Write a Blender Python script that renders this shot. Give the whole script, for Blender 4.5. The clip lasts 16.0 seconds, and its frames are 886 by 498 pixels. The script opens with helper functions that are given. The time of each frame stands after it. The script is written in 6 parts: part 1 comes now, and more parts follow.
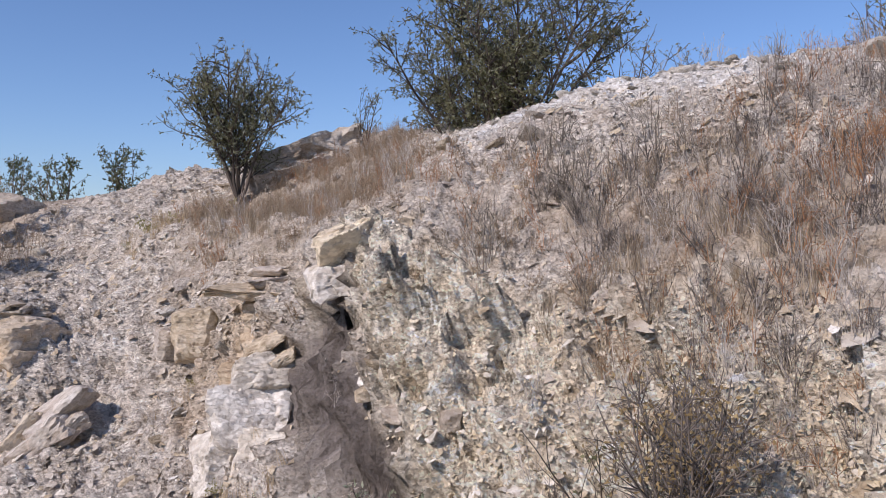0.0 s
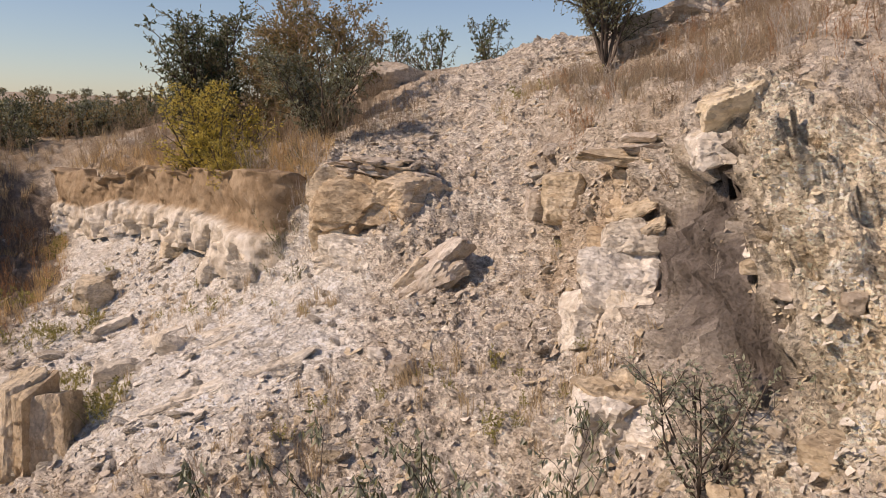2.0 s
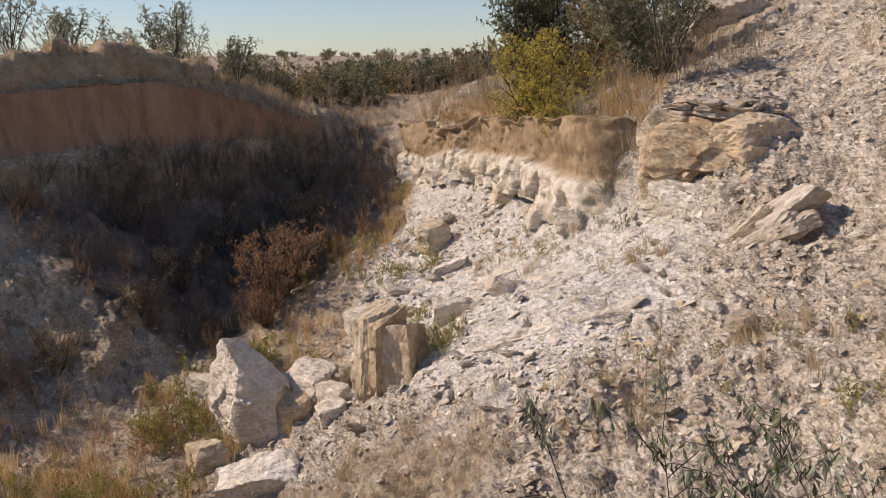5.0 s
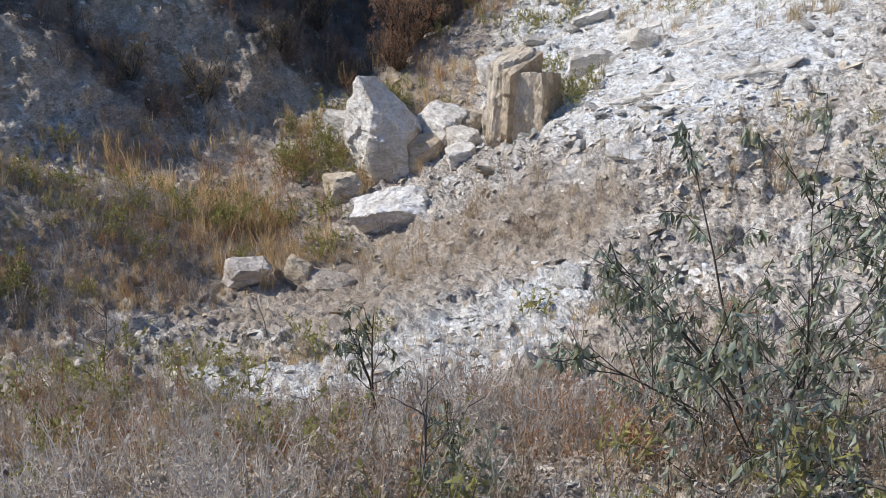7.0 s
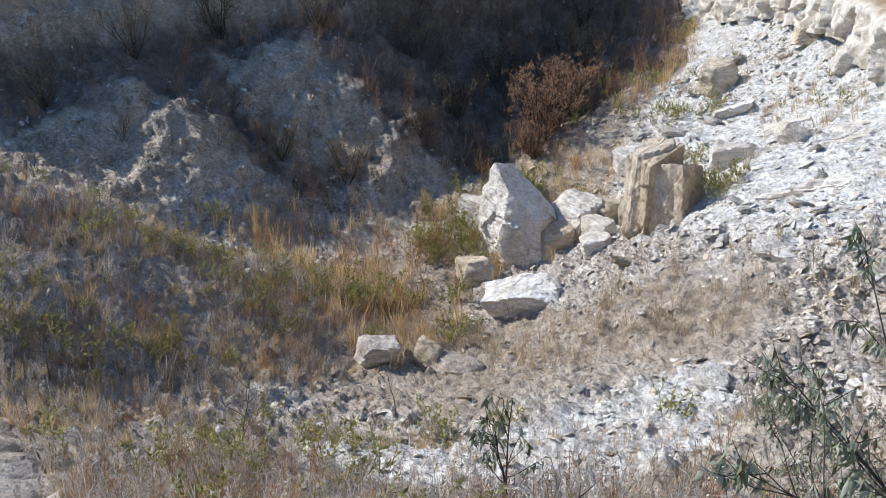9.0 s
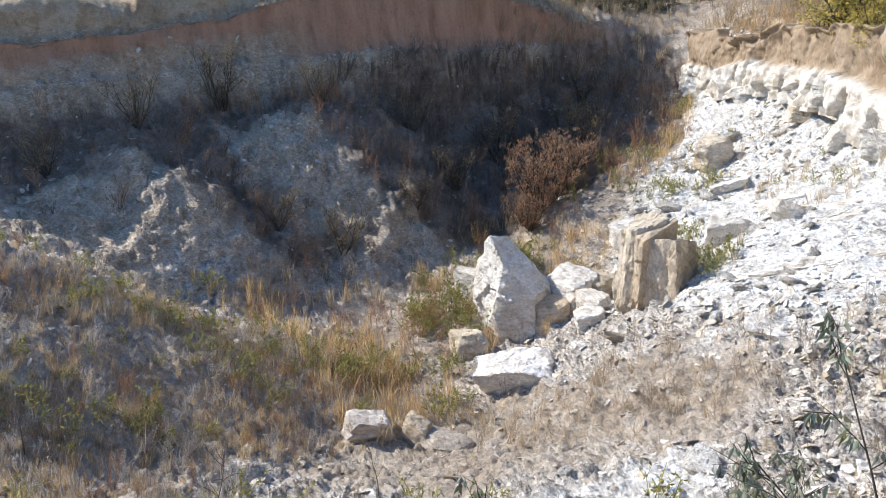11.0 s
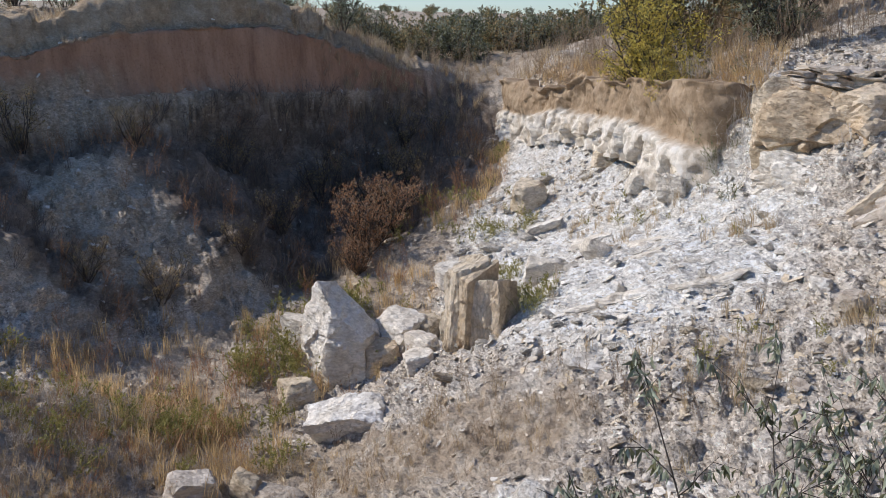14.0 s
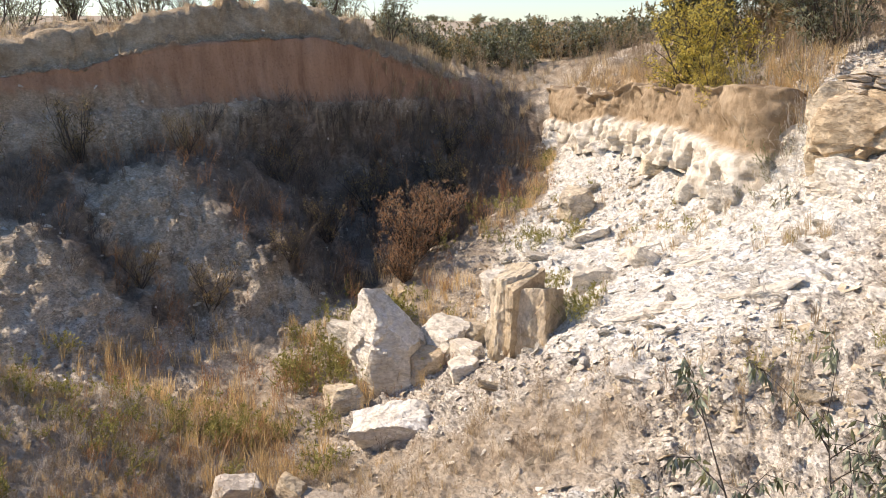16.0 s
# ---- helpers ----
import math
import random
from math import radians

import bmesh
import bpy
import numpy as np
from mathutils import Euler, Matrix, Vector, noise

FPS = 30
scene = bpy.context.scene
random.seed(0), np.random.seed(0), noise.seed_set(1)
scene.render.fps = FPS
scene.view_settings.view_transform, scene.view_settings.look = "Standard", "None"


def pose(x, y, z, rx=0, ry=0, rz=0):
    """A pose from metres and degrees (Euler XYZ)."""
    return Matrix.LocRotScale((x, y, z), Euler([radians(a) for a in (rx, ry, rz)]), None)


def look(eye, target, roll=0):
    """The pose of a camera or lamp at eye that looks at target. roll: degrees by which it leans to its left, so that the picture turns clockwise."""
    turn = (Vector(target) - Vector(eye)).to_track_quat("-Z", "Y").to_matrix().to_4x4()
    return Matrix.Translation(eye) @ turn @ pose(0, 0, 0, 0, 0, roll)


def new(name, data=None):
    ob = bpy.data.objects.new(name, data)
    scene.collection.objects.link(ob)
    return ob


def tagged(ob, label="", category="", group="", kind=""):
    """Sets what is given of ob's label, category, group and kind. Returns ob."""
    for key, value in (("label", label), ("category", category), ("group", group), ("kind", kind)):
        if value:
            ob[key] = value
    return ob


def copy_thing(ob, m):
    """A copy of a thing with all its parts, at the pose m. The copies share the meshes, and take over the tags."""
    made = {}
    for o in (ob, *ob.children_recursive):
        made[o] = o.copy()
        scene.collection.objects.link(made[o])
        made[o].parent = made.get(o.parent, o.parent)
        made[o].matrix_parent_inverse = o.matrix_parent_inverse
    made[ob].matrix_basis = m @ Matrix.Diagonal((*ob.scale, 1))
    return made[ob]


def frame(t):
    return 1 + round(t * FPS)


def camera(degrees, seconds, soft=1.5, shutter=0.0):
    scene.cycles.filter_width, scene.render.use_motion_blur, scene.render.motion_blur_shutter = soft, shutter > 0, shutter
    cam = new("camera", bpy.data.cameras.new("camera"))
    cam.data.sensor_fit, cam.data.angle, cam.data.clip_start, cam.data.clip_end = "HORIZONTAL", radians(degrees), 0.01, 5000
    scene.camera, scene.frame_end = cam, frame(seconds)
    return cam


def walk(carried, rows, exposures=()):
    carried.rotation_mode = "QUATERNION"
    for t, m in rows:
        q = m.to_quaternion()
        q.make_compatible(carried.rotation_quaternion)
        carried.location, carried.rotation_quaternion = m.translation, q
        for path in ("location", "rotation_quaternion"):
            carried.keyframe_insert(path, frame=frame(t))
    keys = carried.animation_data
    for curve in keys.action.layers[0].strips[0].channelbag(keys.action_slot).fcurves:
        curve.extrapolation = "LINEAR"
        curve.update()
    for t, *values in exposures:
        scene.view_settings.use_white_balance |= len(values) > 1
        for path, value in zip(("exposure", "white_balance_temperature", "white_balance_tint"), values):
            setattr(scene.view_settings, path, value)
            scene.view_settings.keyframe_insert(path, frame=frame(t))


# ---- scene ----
cam = camera(58.50, 16.0, soft=0.55)
PATH = [
    (0, (-0.000, 0.001, 1.600), (-0.000, 8.001, 1.587), -0.08),
    (0.5, (-0.091, -0.066, 1.596), (-0.903, 7.886, 1.284), 0.27),
    (1, (-0.182, -0.035, 1.567), (-2.154, 7.697, 0.997), 1.18),
    (1.5, (-0.245, -0.070, 1.509), (-2.958, 7.398, 0.582), 1.95),
    (2, (-0.277, -0.028, 1.498), (-3.521, 7.169, 0.203), 1.40),
    (2.5, (-0.332, -0.035, 1.486), (-4.193, 6.841, 0.140), 1.14),
    (3, (-0.351, -0.002, 1.461), (-4.732, 6.498, -0.140), 1.33),
    (3.2, (-0.302, -0.060, 1.453), (-4.769, 6.375, -0.171), 1.07),
    (5.3, (-0.456, 0.022, 1.431), (-6.391, 4.977, -0.624), -1.60),
    (5.5, (-0.464, 0.001, 1.404), (-6.462, 4.752, -0.931), -1.52),
    (6, (-0.462, -0.031, 1.360), (-6.344, 4.511, -1.602), -0.96),
    (6.5, (-0.453, -0.057, 1.302), (-6.183, 4.221, -2.285), -0.47),
    (7, (-0.422, -0.136, 1.276), (-6.278, 3.614, -2.680), -1.09),
    (7.5, (-0.413, -0.152, 1.234), (-6.051, 3.373, -3.215), -1.22),
    (8, (-0.401, -0.159, 1.227), (-6.035, 3.278, -3.295), -1.00),
    (8.5, (-0.453, -0.181, 1.248), (-6.703, 2.961, -2.634), -1.56),
    (9, (-0.494, -0.215, 1.299), (-7.257, 2.652, -1.871), -2.49),
    (9.2, (-0.493, -0.219, 1.316), (-7.416, 2.554, -1.579), -2.83),
    (11.3, (-0.491, -0.007, 1.315), (-7.486, 3.054, -1.074), -1.59),
    (11.5, (-0.490, 0.026, 1.308), (-7.149, 3.732, -1.125), -0.76),
    (12, (-0.415, 0.065, 1.306), (-5.721, 5.544, -1.107), 0.51),
    (12.5, (-0.371, -0.004, 1.336), (-5.055, 5.921, -1.302), -0.62),
    (13, (-0.404, 0.001, 1.360), (-5.426, 5.597, -1.370), -0.85),
    (13.5, (-0.436, -0.055, 1.367), (-5.960, 5.077, -1.305), -0.28),
    (14, (-0.492, -0.058, 1.363), (-6.739, 4.456, -0.781), 0.41),
    (14.5, (-0.503, -0.042, 1.354), (-7.055, 4.282, -0.190), 0.14),
    (15, (-0.511, -0.035, 1.346), (-7.195, 3.965, -0.475), 0.36),
    (15.5, (-0.500, -0.042, 1.347), (-7.165, 3.979, -0.502), 0.61),
    (16, (-0.498, -0.044, 1.342), (-7.027, 4.096, -0.714), -0.28),
]
EXPOSURES = [
    (0.0, -0.36, 5850, 20), (0.5, -0.3, 6050, 19), (1.0, -0.35, 6700, 20), (1.5, -0.4, 7400, 23), (3.0, -0.42, 7400, 21), (5.5, -0.3, 6900, 18), (6.0, -0.22, 6200, 12), (6.5, -0.14, 5600, 9),
    (8.0, 0.02, 5500, 10), (9.0, 0.08, 5500, 8), (11.5, 0.45, 5700, 8), (12.0, -0.14, 6500, 15), (12.5, -0.3, 6000, 13), (13.0, -0.36, 5800, 12), (13.5, -0.4, 5600, 11), (14.0, -0.22, 5750, 11), (14.5, 0.08, 6600, 18), (15.0, 0.08, 7000, 18), (15.5, 0.28, 6900, 15), (16.0, 0.36, 6800, 13),
]
walk(cam, [(t, look(eye, target, roll)) for t, eye, target, roll in PATH], EXPOSURES)

# ---- world and sun ----
SUN_AZ, SUN_EL = radians(133), radians(38)
SUN_DIR = Vector((-math.sin(SUN_AZ) * math.cos(SUN_EL), math.cos(SUN_AZ) * math.cos(SUN_EL), math.sin(SUN_EL)))
world = bpy.data.worlds.new("sky")
scene.world = world
world.use_nodes = True
wn, wl = world.node_tree.nodes, world.node_tree.links
wn.clear()
sky = wn.new("ShaderNodeTexSky")
sky.sky_type, sky.sun_disc = "NISHITA", False
sky.sun_elevation, sky.sun_rotation = SUN_EL, -SUN_AZ
sky.dust_density, sky.air_density, sky.ozone_density = 0.35, 1.0, 4.6
back = wn.new("ShaderNodeBackground")
back.inputs[1].default_value = 0.15
wout = wn.new("ShaderNodeOutputWorld")
wl.new(sky.outputs[0], back.inputs[0])
wl.new(back.outputs[0], wout.inputs[0])
sun = new("sun", bpy.data.lights.new("sun", "SUN"))
sun.data.energy, sun.data.angle, sun.data.color = 5.0, radians(0.55), (1.0, 0.88, 0.73)
sun.matrix_world = look(SUN_DIR * 60, (0, 0, 0))


# ---- numeric noise ----
def vnoise(p, seed=0):
    """Smooth lattice noise in -1..1 at an (n, 3) array of places."""
    q = np.floor(p).astype(np.int64)
    f = p - q
    f = f * f * f * (f * (f * 6 - 15) + 10)
    out = np.zeros(len(p))
    for dx in (0, 1):
        for dy in (0, 1):
            for dz in (0, 1):
                h = ((q[:, 0] + dx) * 374761393 + (q[:, 1] + dy) * 668265263 + (q[:, 2] + dz) * 2147483647 + seed * 974634777) & 0xFFFFFFFF
                h = ((h ^ (h >> 13)) * 1274126177) & 0xFFFFFFFF
                h = (h ^ (h >> 16)) & 0xFFFF
                w = np.where(dx, f[:, 0], 1 - f[:, 0]) * np.where(dy, f[:, 1], 1 - f[:, 1]) * np.where(dz, f[:, 2], 1 - f[:, 2])
                out += w * (h / 32767.5 - 1)
    return out


def fbm(p, octaves=4, seed=0, gain=0.5):
    total, a, s = np.zeros(len(p)), 1.0, 1.0
    for k in range(octaves):
        total += a * vnoise(p * s + 17.3 * k, seed + k)
        a, s = a * gain, s * 2.03
    return total


def smooth(a, b, x):
    t = np.clip((x - a) / (b - a), 0, 1)
    return t * t * (3 - 2 * t)


# ---- the lie of the land: breaklines of the quarry, x y z ----
CENTRE = np.array((-0.45, -0.05))
LINES = {
    "stand": [(-0.5, 0.0, -0.25), (-0.9, 1.0, -0.3), (-1.9, 0.1, -0.55), (-1.4, -1.2, -0.35)],
    "bank": [(-3.9, -0.4, -1.4), (-3.7, 0.4, -1.6), (-3.4, 1.4, -1.65), (-2.6, 2.3, -1.5), (-1.4, 2.9, -1.0), (0.0, 2.9, -0.35), (1.4, 2.2, 0.2)],
    "near_rim": [(-6.2, 0.7, -2.55), (-5.6, 1.5, -2.5), (-5.2, 2.1, -2.42), (-5.1, 2.8, -2.28), (-4.9, 3.6, -2.1), (-4.0, 4.2, -1.85), (-2.6, 4.6, -1.45)],
    "near_foot": [(-6.9, 2.2, -3.05), (-6.2, 3.2, -2.85), (-5.7, 4.0, -2.4), (-4.6, 4.6, -2.0)],
    "left_crest": [(-9.8, -3.2, -0.5), (-9.4, -1.3, -1.0), (-9.5, 0.4, -2.2), (-9.3, 1.7, -2.95)],
    "left_bank": [(-3.4, -1.4, -0.9), (-4.6, -0.7, -1.65), (-5.8, -0.2, -2.2), (-7.4, 0.9, -2.75)],
    "floor": [(-7.3, 2.5, -3.2), (-8.6, 2.9, -3.2), (-9.8, 3.4, -3.15), (-10.9, 5.2, -2.9), (-12.0, 7.2, -2.35), (-13.2, 9.4, -1.75), (-15.0, 12.0, -1.15)],
    "dark_toe": [(-11.0, -2.2, -1.8), (-11.1, 0.4, -2.7), (-11.3, 2.6, -3.1), (-11.9, 4.4, -2.95), (-12.3, 6.1, -2.65), (-13.1, 7.9, -2.1), (-14.3, 10.1, -1.55), (-15.9, 12.7, -1.1)],
    "spur": [(-14.6, 2.9, -0.55), (-13.6, 3.5, -1.2), (-12.7, 4.1, -1.95), (-12.2, 4.6, -2.6)],
    "spur_hollow": [(-14.9, 4.6, -0.75), (-14.0, 5.2, -1.6), (-13.1, 5.6, -2.35)],
    "left_spur": [(-13.9, 0.2, -0.75), (-12.6, 0.9, -1.55), (-11.9, 1.5, -2.2)],
    "left_hollow": [(-14.4, 1.5, -0.8), (-13.4, 2.1, -1.7), (-12.2, 2.6, -2.7)],
    "red_foot": [(-14.55, -3.0, -0.1), (-15.36, 0.5, 0.04), (-15.62, 1.8, 0.06), (-15.86, 3.3, 0.13), (-15.98, 4.4, 0.16), (-16.05, 5.3, 0.14), (-16.3, 7.5, 0.05), (-16.6, 9.0, 0.02), (-16.9, 10.3, -0.1), (-17.4, 12.4, -0.15)],
    "red_lip": [(-14.7, -3.0, 0.7), (-15.52, 0.52, 0.73), (-15.8, 2.3, 0.94), (-16.0, 3.45, 1.18), (-16.14, 5.0, 1.37), (-16.27, 6.74, 1.41), (-16.5, 8.05, 1.2), (-16.87, 9.57, 0.64), (-17.1, 10.6, 0.4), (-17.6, 12.6, 0.1)],
    "far_top": [(-18.5, -2.0, 1.4), (-18.6, 1.4, 1.5), (-18.6, 5.0, 1.85), (-18.4, 7.4, 1.85), (-18.0, 9.2, 1.45), (-18.2, 11.4, 0.75)],
    "far_mid": [(-16.6, -2.0, 0.95), (-17.0, 1.4, 1.05), (-17.2, 5.0, 1.58), (-17.3, 7.0, 1.62), (-17.4, 9.0, 1.15), (-17.8, 11.0, 0.5)],
    "far_back": [(-20.5, -2.0, 1.2), (-20.6, 1.4, 1.35), (-20.6, 5.0, 1.7), (-20.4, 7.4, 1.7), (-20.0, 9.2, 1.3), (-20.2, 11.4, 0.6)],
    "right_toe": [(-8.0, 3.9, -3.1), (-8.5, 4.8, -3.0), (-8.8, 6.0, -2.75), (-10.2, 7.4, -2.25), (-11.7, 8.8, -1.8), (-12.9, 10.4, -1.4), (-14.8, 12.6, -1.0)],
    "cliff_foot": [(-13.2, 11.4, -0.65), (-11.4, 11.2, -0.15), (-9.2, 10.2, -0.35), (-8.2, 9.6, -0.55), (-6.6, 9.1, -0.38), (-5.3, 8.5, -0.45), (-4.4, 8.1, -0.45)],
    "cliff_top": [(-16.2, 14.0, 0.4), (-13.3, 11.75, 0.35), (-11.5, 11.5, 0.5), (-9.4, 10.5, 0.45), (-8.3, 9.95, 0.45), (-6.8, 9.6, 0.75), (-5.3, 9.3, 0.75)],
    "cliff_back": [(-13.0, 13.4, 0.6), (-10.6, 12.2, 0.7), (-8.6, 11.4, 0.75)],
    "talus_low": [(-6.3, 4.8, -2.0), (-5.0, 5.1, -1.55), (-3.4, 5.6, -1.35), (-2.5, 5.6, -1.25)],
    "talus_mid": [(-7.3, 6.6, -1.65), (-5.8, 7.0, -1.0), (-4.0, 6.9, -0.85), (-2.6, 6.9, -0.55)],
    "block_top": [(-7.2, 10.6, 1.0), (-5.1, 10.8, 1.25), (-3.6, 9.9, 0.85), (-2.6, 9.7, 1.05)],
    "gully_side": [(-3.1, 8.6, 0.0), (-2.3, 8.3, 0.35), (-1.9, 7.6, 0.5)],
    "shelf": [(-3.1, 12.2, 2.25), (-1.4, 8.6, 1.75), (-0.7, 7.2, 1.9), (-4.3, 12.0, 1.9)],
    "skyline": [(-10.2, 17.3, 2.55), (-8.4, 18.0, 2.6), (-6.1, 15.7, 2.75), (-4.9, 14.4, 2.88), (-3.4, 15.0, 2.9), (-2.9, 16.6, 3.85), (-1.9, 16.6, 3.95), (-0.8, 12.9, 3.3), (0.3, 10.4, 3.0),
                (1.0, 9.3, 3.1), (1.6, 9.2, 3.42), (2.5, 8.4, 3.48), (3.1, 7.7, 3.43), (3.9, 6.7, 3.27), (4.6, 4.6, 2.9)],
    "face_top": [(-0.25, 6.5, 1.65), (0.7, 6.0, 1.6), (1.7, 4.8, 1.6), (2.3, 3.9, 1.5), (2.9, 2.2, 1.35)],
    "face_foot": [(0.3, 4.2, 0.1), (1.1, 3.3, 0.45), (1.9, 2.4, 0.65)],
    "arris": [(-1.0, 6.6, 1.6), (-0.72, 5.5, 0.65), (-0.55, 4.9, -0.1), (-0.4, 4.4, -0.5)],
    "recess": [(-1.5, 7.2, 0.4), (-1.15, 6.3, -0.1), (-0.98, 5.5, -0.6), (-0.85, 4.9, -0.95)],
    "ledge_top": [(-2.05, 6.0, -0.75), (-1.65, 5.75, -0.55), (-1.25, 5.35, -0.65)],
    "ledge_foot": [(-2.2, 5.45, -1.3), (-1.75, 5.2, -1.4), (-1.3, 4.75, -1.35)],
    "behind": [(1.5, -1.0, 0.1), (0.0, -3.0, 0.0), (-3.0, -5.0, -0.3), (5.0, 0.0, 1.8), (4.0, -6.0, 0.8), (-8.0, -7.0, -1.0), (-11.5, -5.5, -1.2), (-10.0, -10.0, -1.2), (-6.0, -6.0, -0.9), (-14.0, -9.0, -1.0), (-17.0, -14.0, -0.8)],
}


def far_height(x, y):
    """The open country round the quarry: level fields that rise to a low ridge."""
    r = np.hypot(x, y)
    az = np.arctan2(-x, y)
    near = 0.9 + 1.6 * np.exp(-((az - 0.1) / 0.5) ** 2) + 0.3 * np.sin(az * 2)
    return near + 3.4 * smooth(60, 150, r) * (1 + 0.25 * np.sin(az * 5 + 1)) - 1.7 * smooth(19, 42, r) * smooth(0.55, 0.8, az) * (1 - smooth(60, 130, r))


def dense(line, step=0.45):
    out = []
    for a, b in zip(line, line[1:]):
        a, b = np.array(a), np.array(b)
        n = max(1, int(np.linalg.norm(b - a) / step))
        out += [a + (b - a) * k / n for k in range(n)]
    return out + [np.array(line[-1])]


known = [p for name, line in LINES.items() for p in dense(line, 0.22 if name.startswith("red") else 0.45)]
for k in range(40):
    a = k * math.tau / 40
    for rr in (27.0, 33.0):
        kx, ky = -math.sin(a) * rr, math.cos(a) * rr
        known.append(np.array((kx, ky, far_height(kx, ky))))
known = np.array(known)
gap = np.hypot(known[:, None, 0] - known[None, :, 0], known[:, None, 1] - known[None, :, 1])
weights = np.linalg.solve(gap + 0.02 * np.eye(len(known)) * -1.0, known[:, 2] - known[:, 2].mean())


def land(x, y):
    """Smooth height of the ground before any roughness."""
    x, y = np.atleast_1d(np.asarray(x, float)), np.atleast_1d(np.asarray(y, float))
    z = np.empty(len(x))
    for s in range(0, len(x), 20000):
        d = np.hypot(x[s:s + 20000, None] - known[None, :, 0], y[s:s + 20000, None] - known[None, :, 1])
        z[s:s + 20000] = d @ weights + known[:, 2].mean()
    w = smooth(26, 32, np.hypot(x, y))
    return z * (1 - w) + far_height(x, y) * w


def line_gap(x, y, name):
    """Distance in plan to a breakline."""
    best = np.full(len(x), 1e9)
    for a, b in zip(LINES[name], LINES[name][1:]):
        ax, ay, bx, by = a[0], a[1], b[0], b[1]
        t = np.clip(((x - ax) * (bx - ax) + (y - ay) * (by - ay)) / ((bx - ax) ** 2 + (by - ay) ** 2 + 1e-9), 0, 1)
        best = np.minimum(best, np.hypot(x - ax - t * (bx - ax), y - ay - t * (by - ay)))
    return best


def inside(x, y, poly):
    hit = np.zeros(len(x), bool)
    for (ax, ay), (bx, by) in zip(poly, poly[1:] + poly[:1]):
        hit ^= ((ay > y) != (by > y)) & (x < (bx - ax) * (y - ay) / (by - ay + 1e-12) + ax)
    return hit


def edge_gap(x, y, poly):
    """Signed distance in plan to a closed outline, positive inside."""
    best = np.full(len(x), 1e9)
    for (ax, ay), (bx, by) in zip(poly, poly[1:] + poly[:1]):
        t = np.clip(((x - ax) * (bx - ax) + (y - ay) * (by - ay)) / ((bx - ax) ** 2 + (by - ay) ** 2 + 1e-9), 0, 1)
        best = np.minimum(best, np.hypot(x - ax - t * (bx - ax), y - ay - t * (by - ay)))
    return np.where(inside(x, y, poly), best, -best)


# outlines in plan of the kinds of ground
CHALK_SLOPE = [(-8.7, 5.7), (-9.6, 6.9), (-11.9, 9.0), (-14.9, 12.8), (-13.4, 11.9), (-11.4, 11.5), (-8.6, 10.2), (-6.4, 9.1), (-5.2, 8.5), (-4.5, 7.7), (-4.3, 6.4), (-4.8, 5.2), (-6.0, 5.0), (-7.0, 5.2)]
CHALK_RIM = [(-5.6, 0.45), (-5.1, 1.0), (-4.8, 1.5), (-4.75, 2.05), (-4.65, 2.54), (-4.65, 3.0), (-4.45, 3.55), (-3.8, 3.4), (-3.35, 2.6), (-3.3, 1.95), (-3.6, 1.5), (-4.3, 1.05), (-4.85, 0.55)]
NEAR_SOIL = [(-9.6, 2.2), (-9.6, -6.0), (-2.0, -8.0), (6.0, -8.0), (2.6, 1.9), (1.0, 2.9), (-1.2, 3.9), (-3.6, 3.5), (-5.0, 1.4), (-6.1, 0.0), (-6.8, 0.7), (-7.5, 2.0), (-7.2, 3.1)]
UPPER_SOIL = [(-2.9, 10.1), (-1.8, 8.3), (-1.2, 7.6), (-0.5, 7.0), (-0.1, 6.3), (0.2, 6.1), (0.77, 6.1), (0.9, 5.6), (1.07, 4.76), (1.63, 4.7), (1.78, 4.17), (2.2, 3.7), (3.2, 2.4), (3.9, 4.0), (2.75, 4.95), (2.35, 5.35), (2.15, 5.8), (1.62, 6.2), (1.36, 6.24), (1.04, 6.7), (0.6, 7.2), (0.05, 8.1), (-0.2, 9.5), (-0.6, 12.5), (-1.0, 14.5), (-3.0, 14.4), (-4.2, 12.6), (-3.6, 11.2)]
PIT_SOIL = [(-8.4, 2.4), (-8.2, 3.9), (-6.6, 4.7), (-4.9, 4.7), (-4.5, 4.0), (-4.9, 3.2), (-5.1, 2.0), (-5.9, 0.8), (-7.0, 0.8)]
FLOOR_SOIL = [(-7.4, 2.2), (-8.0, 3.6), (-9.0, 5.4), (-11.0, 7.8), (-12.6, 10.0), (-14.8, 12.4), (-16.0, 13.0), (-13.0, 7.8), (-12.0, 4.6), (-11.4, 1.0), (-9.6, 1.2)]

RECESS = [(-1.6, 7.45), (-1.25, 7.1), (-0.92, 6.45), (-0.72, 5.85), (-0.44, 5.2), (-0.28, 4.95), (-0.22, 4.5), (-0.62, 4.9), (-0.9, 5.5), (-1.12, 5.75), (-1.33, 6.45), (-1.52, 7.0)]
CREAM_FACE = [(-1.2, 7.2), (-0.7, 5.5), (-0.5, 4.6), (-0.2, 4.0), (0.6, 3.5), (1.6, 2.6), (2.2, 3.4), (1.6, 4.5), (0.7, 5.7), (0.2, 6.4), (-0.6, 7.2)]


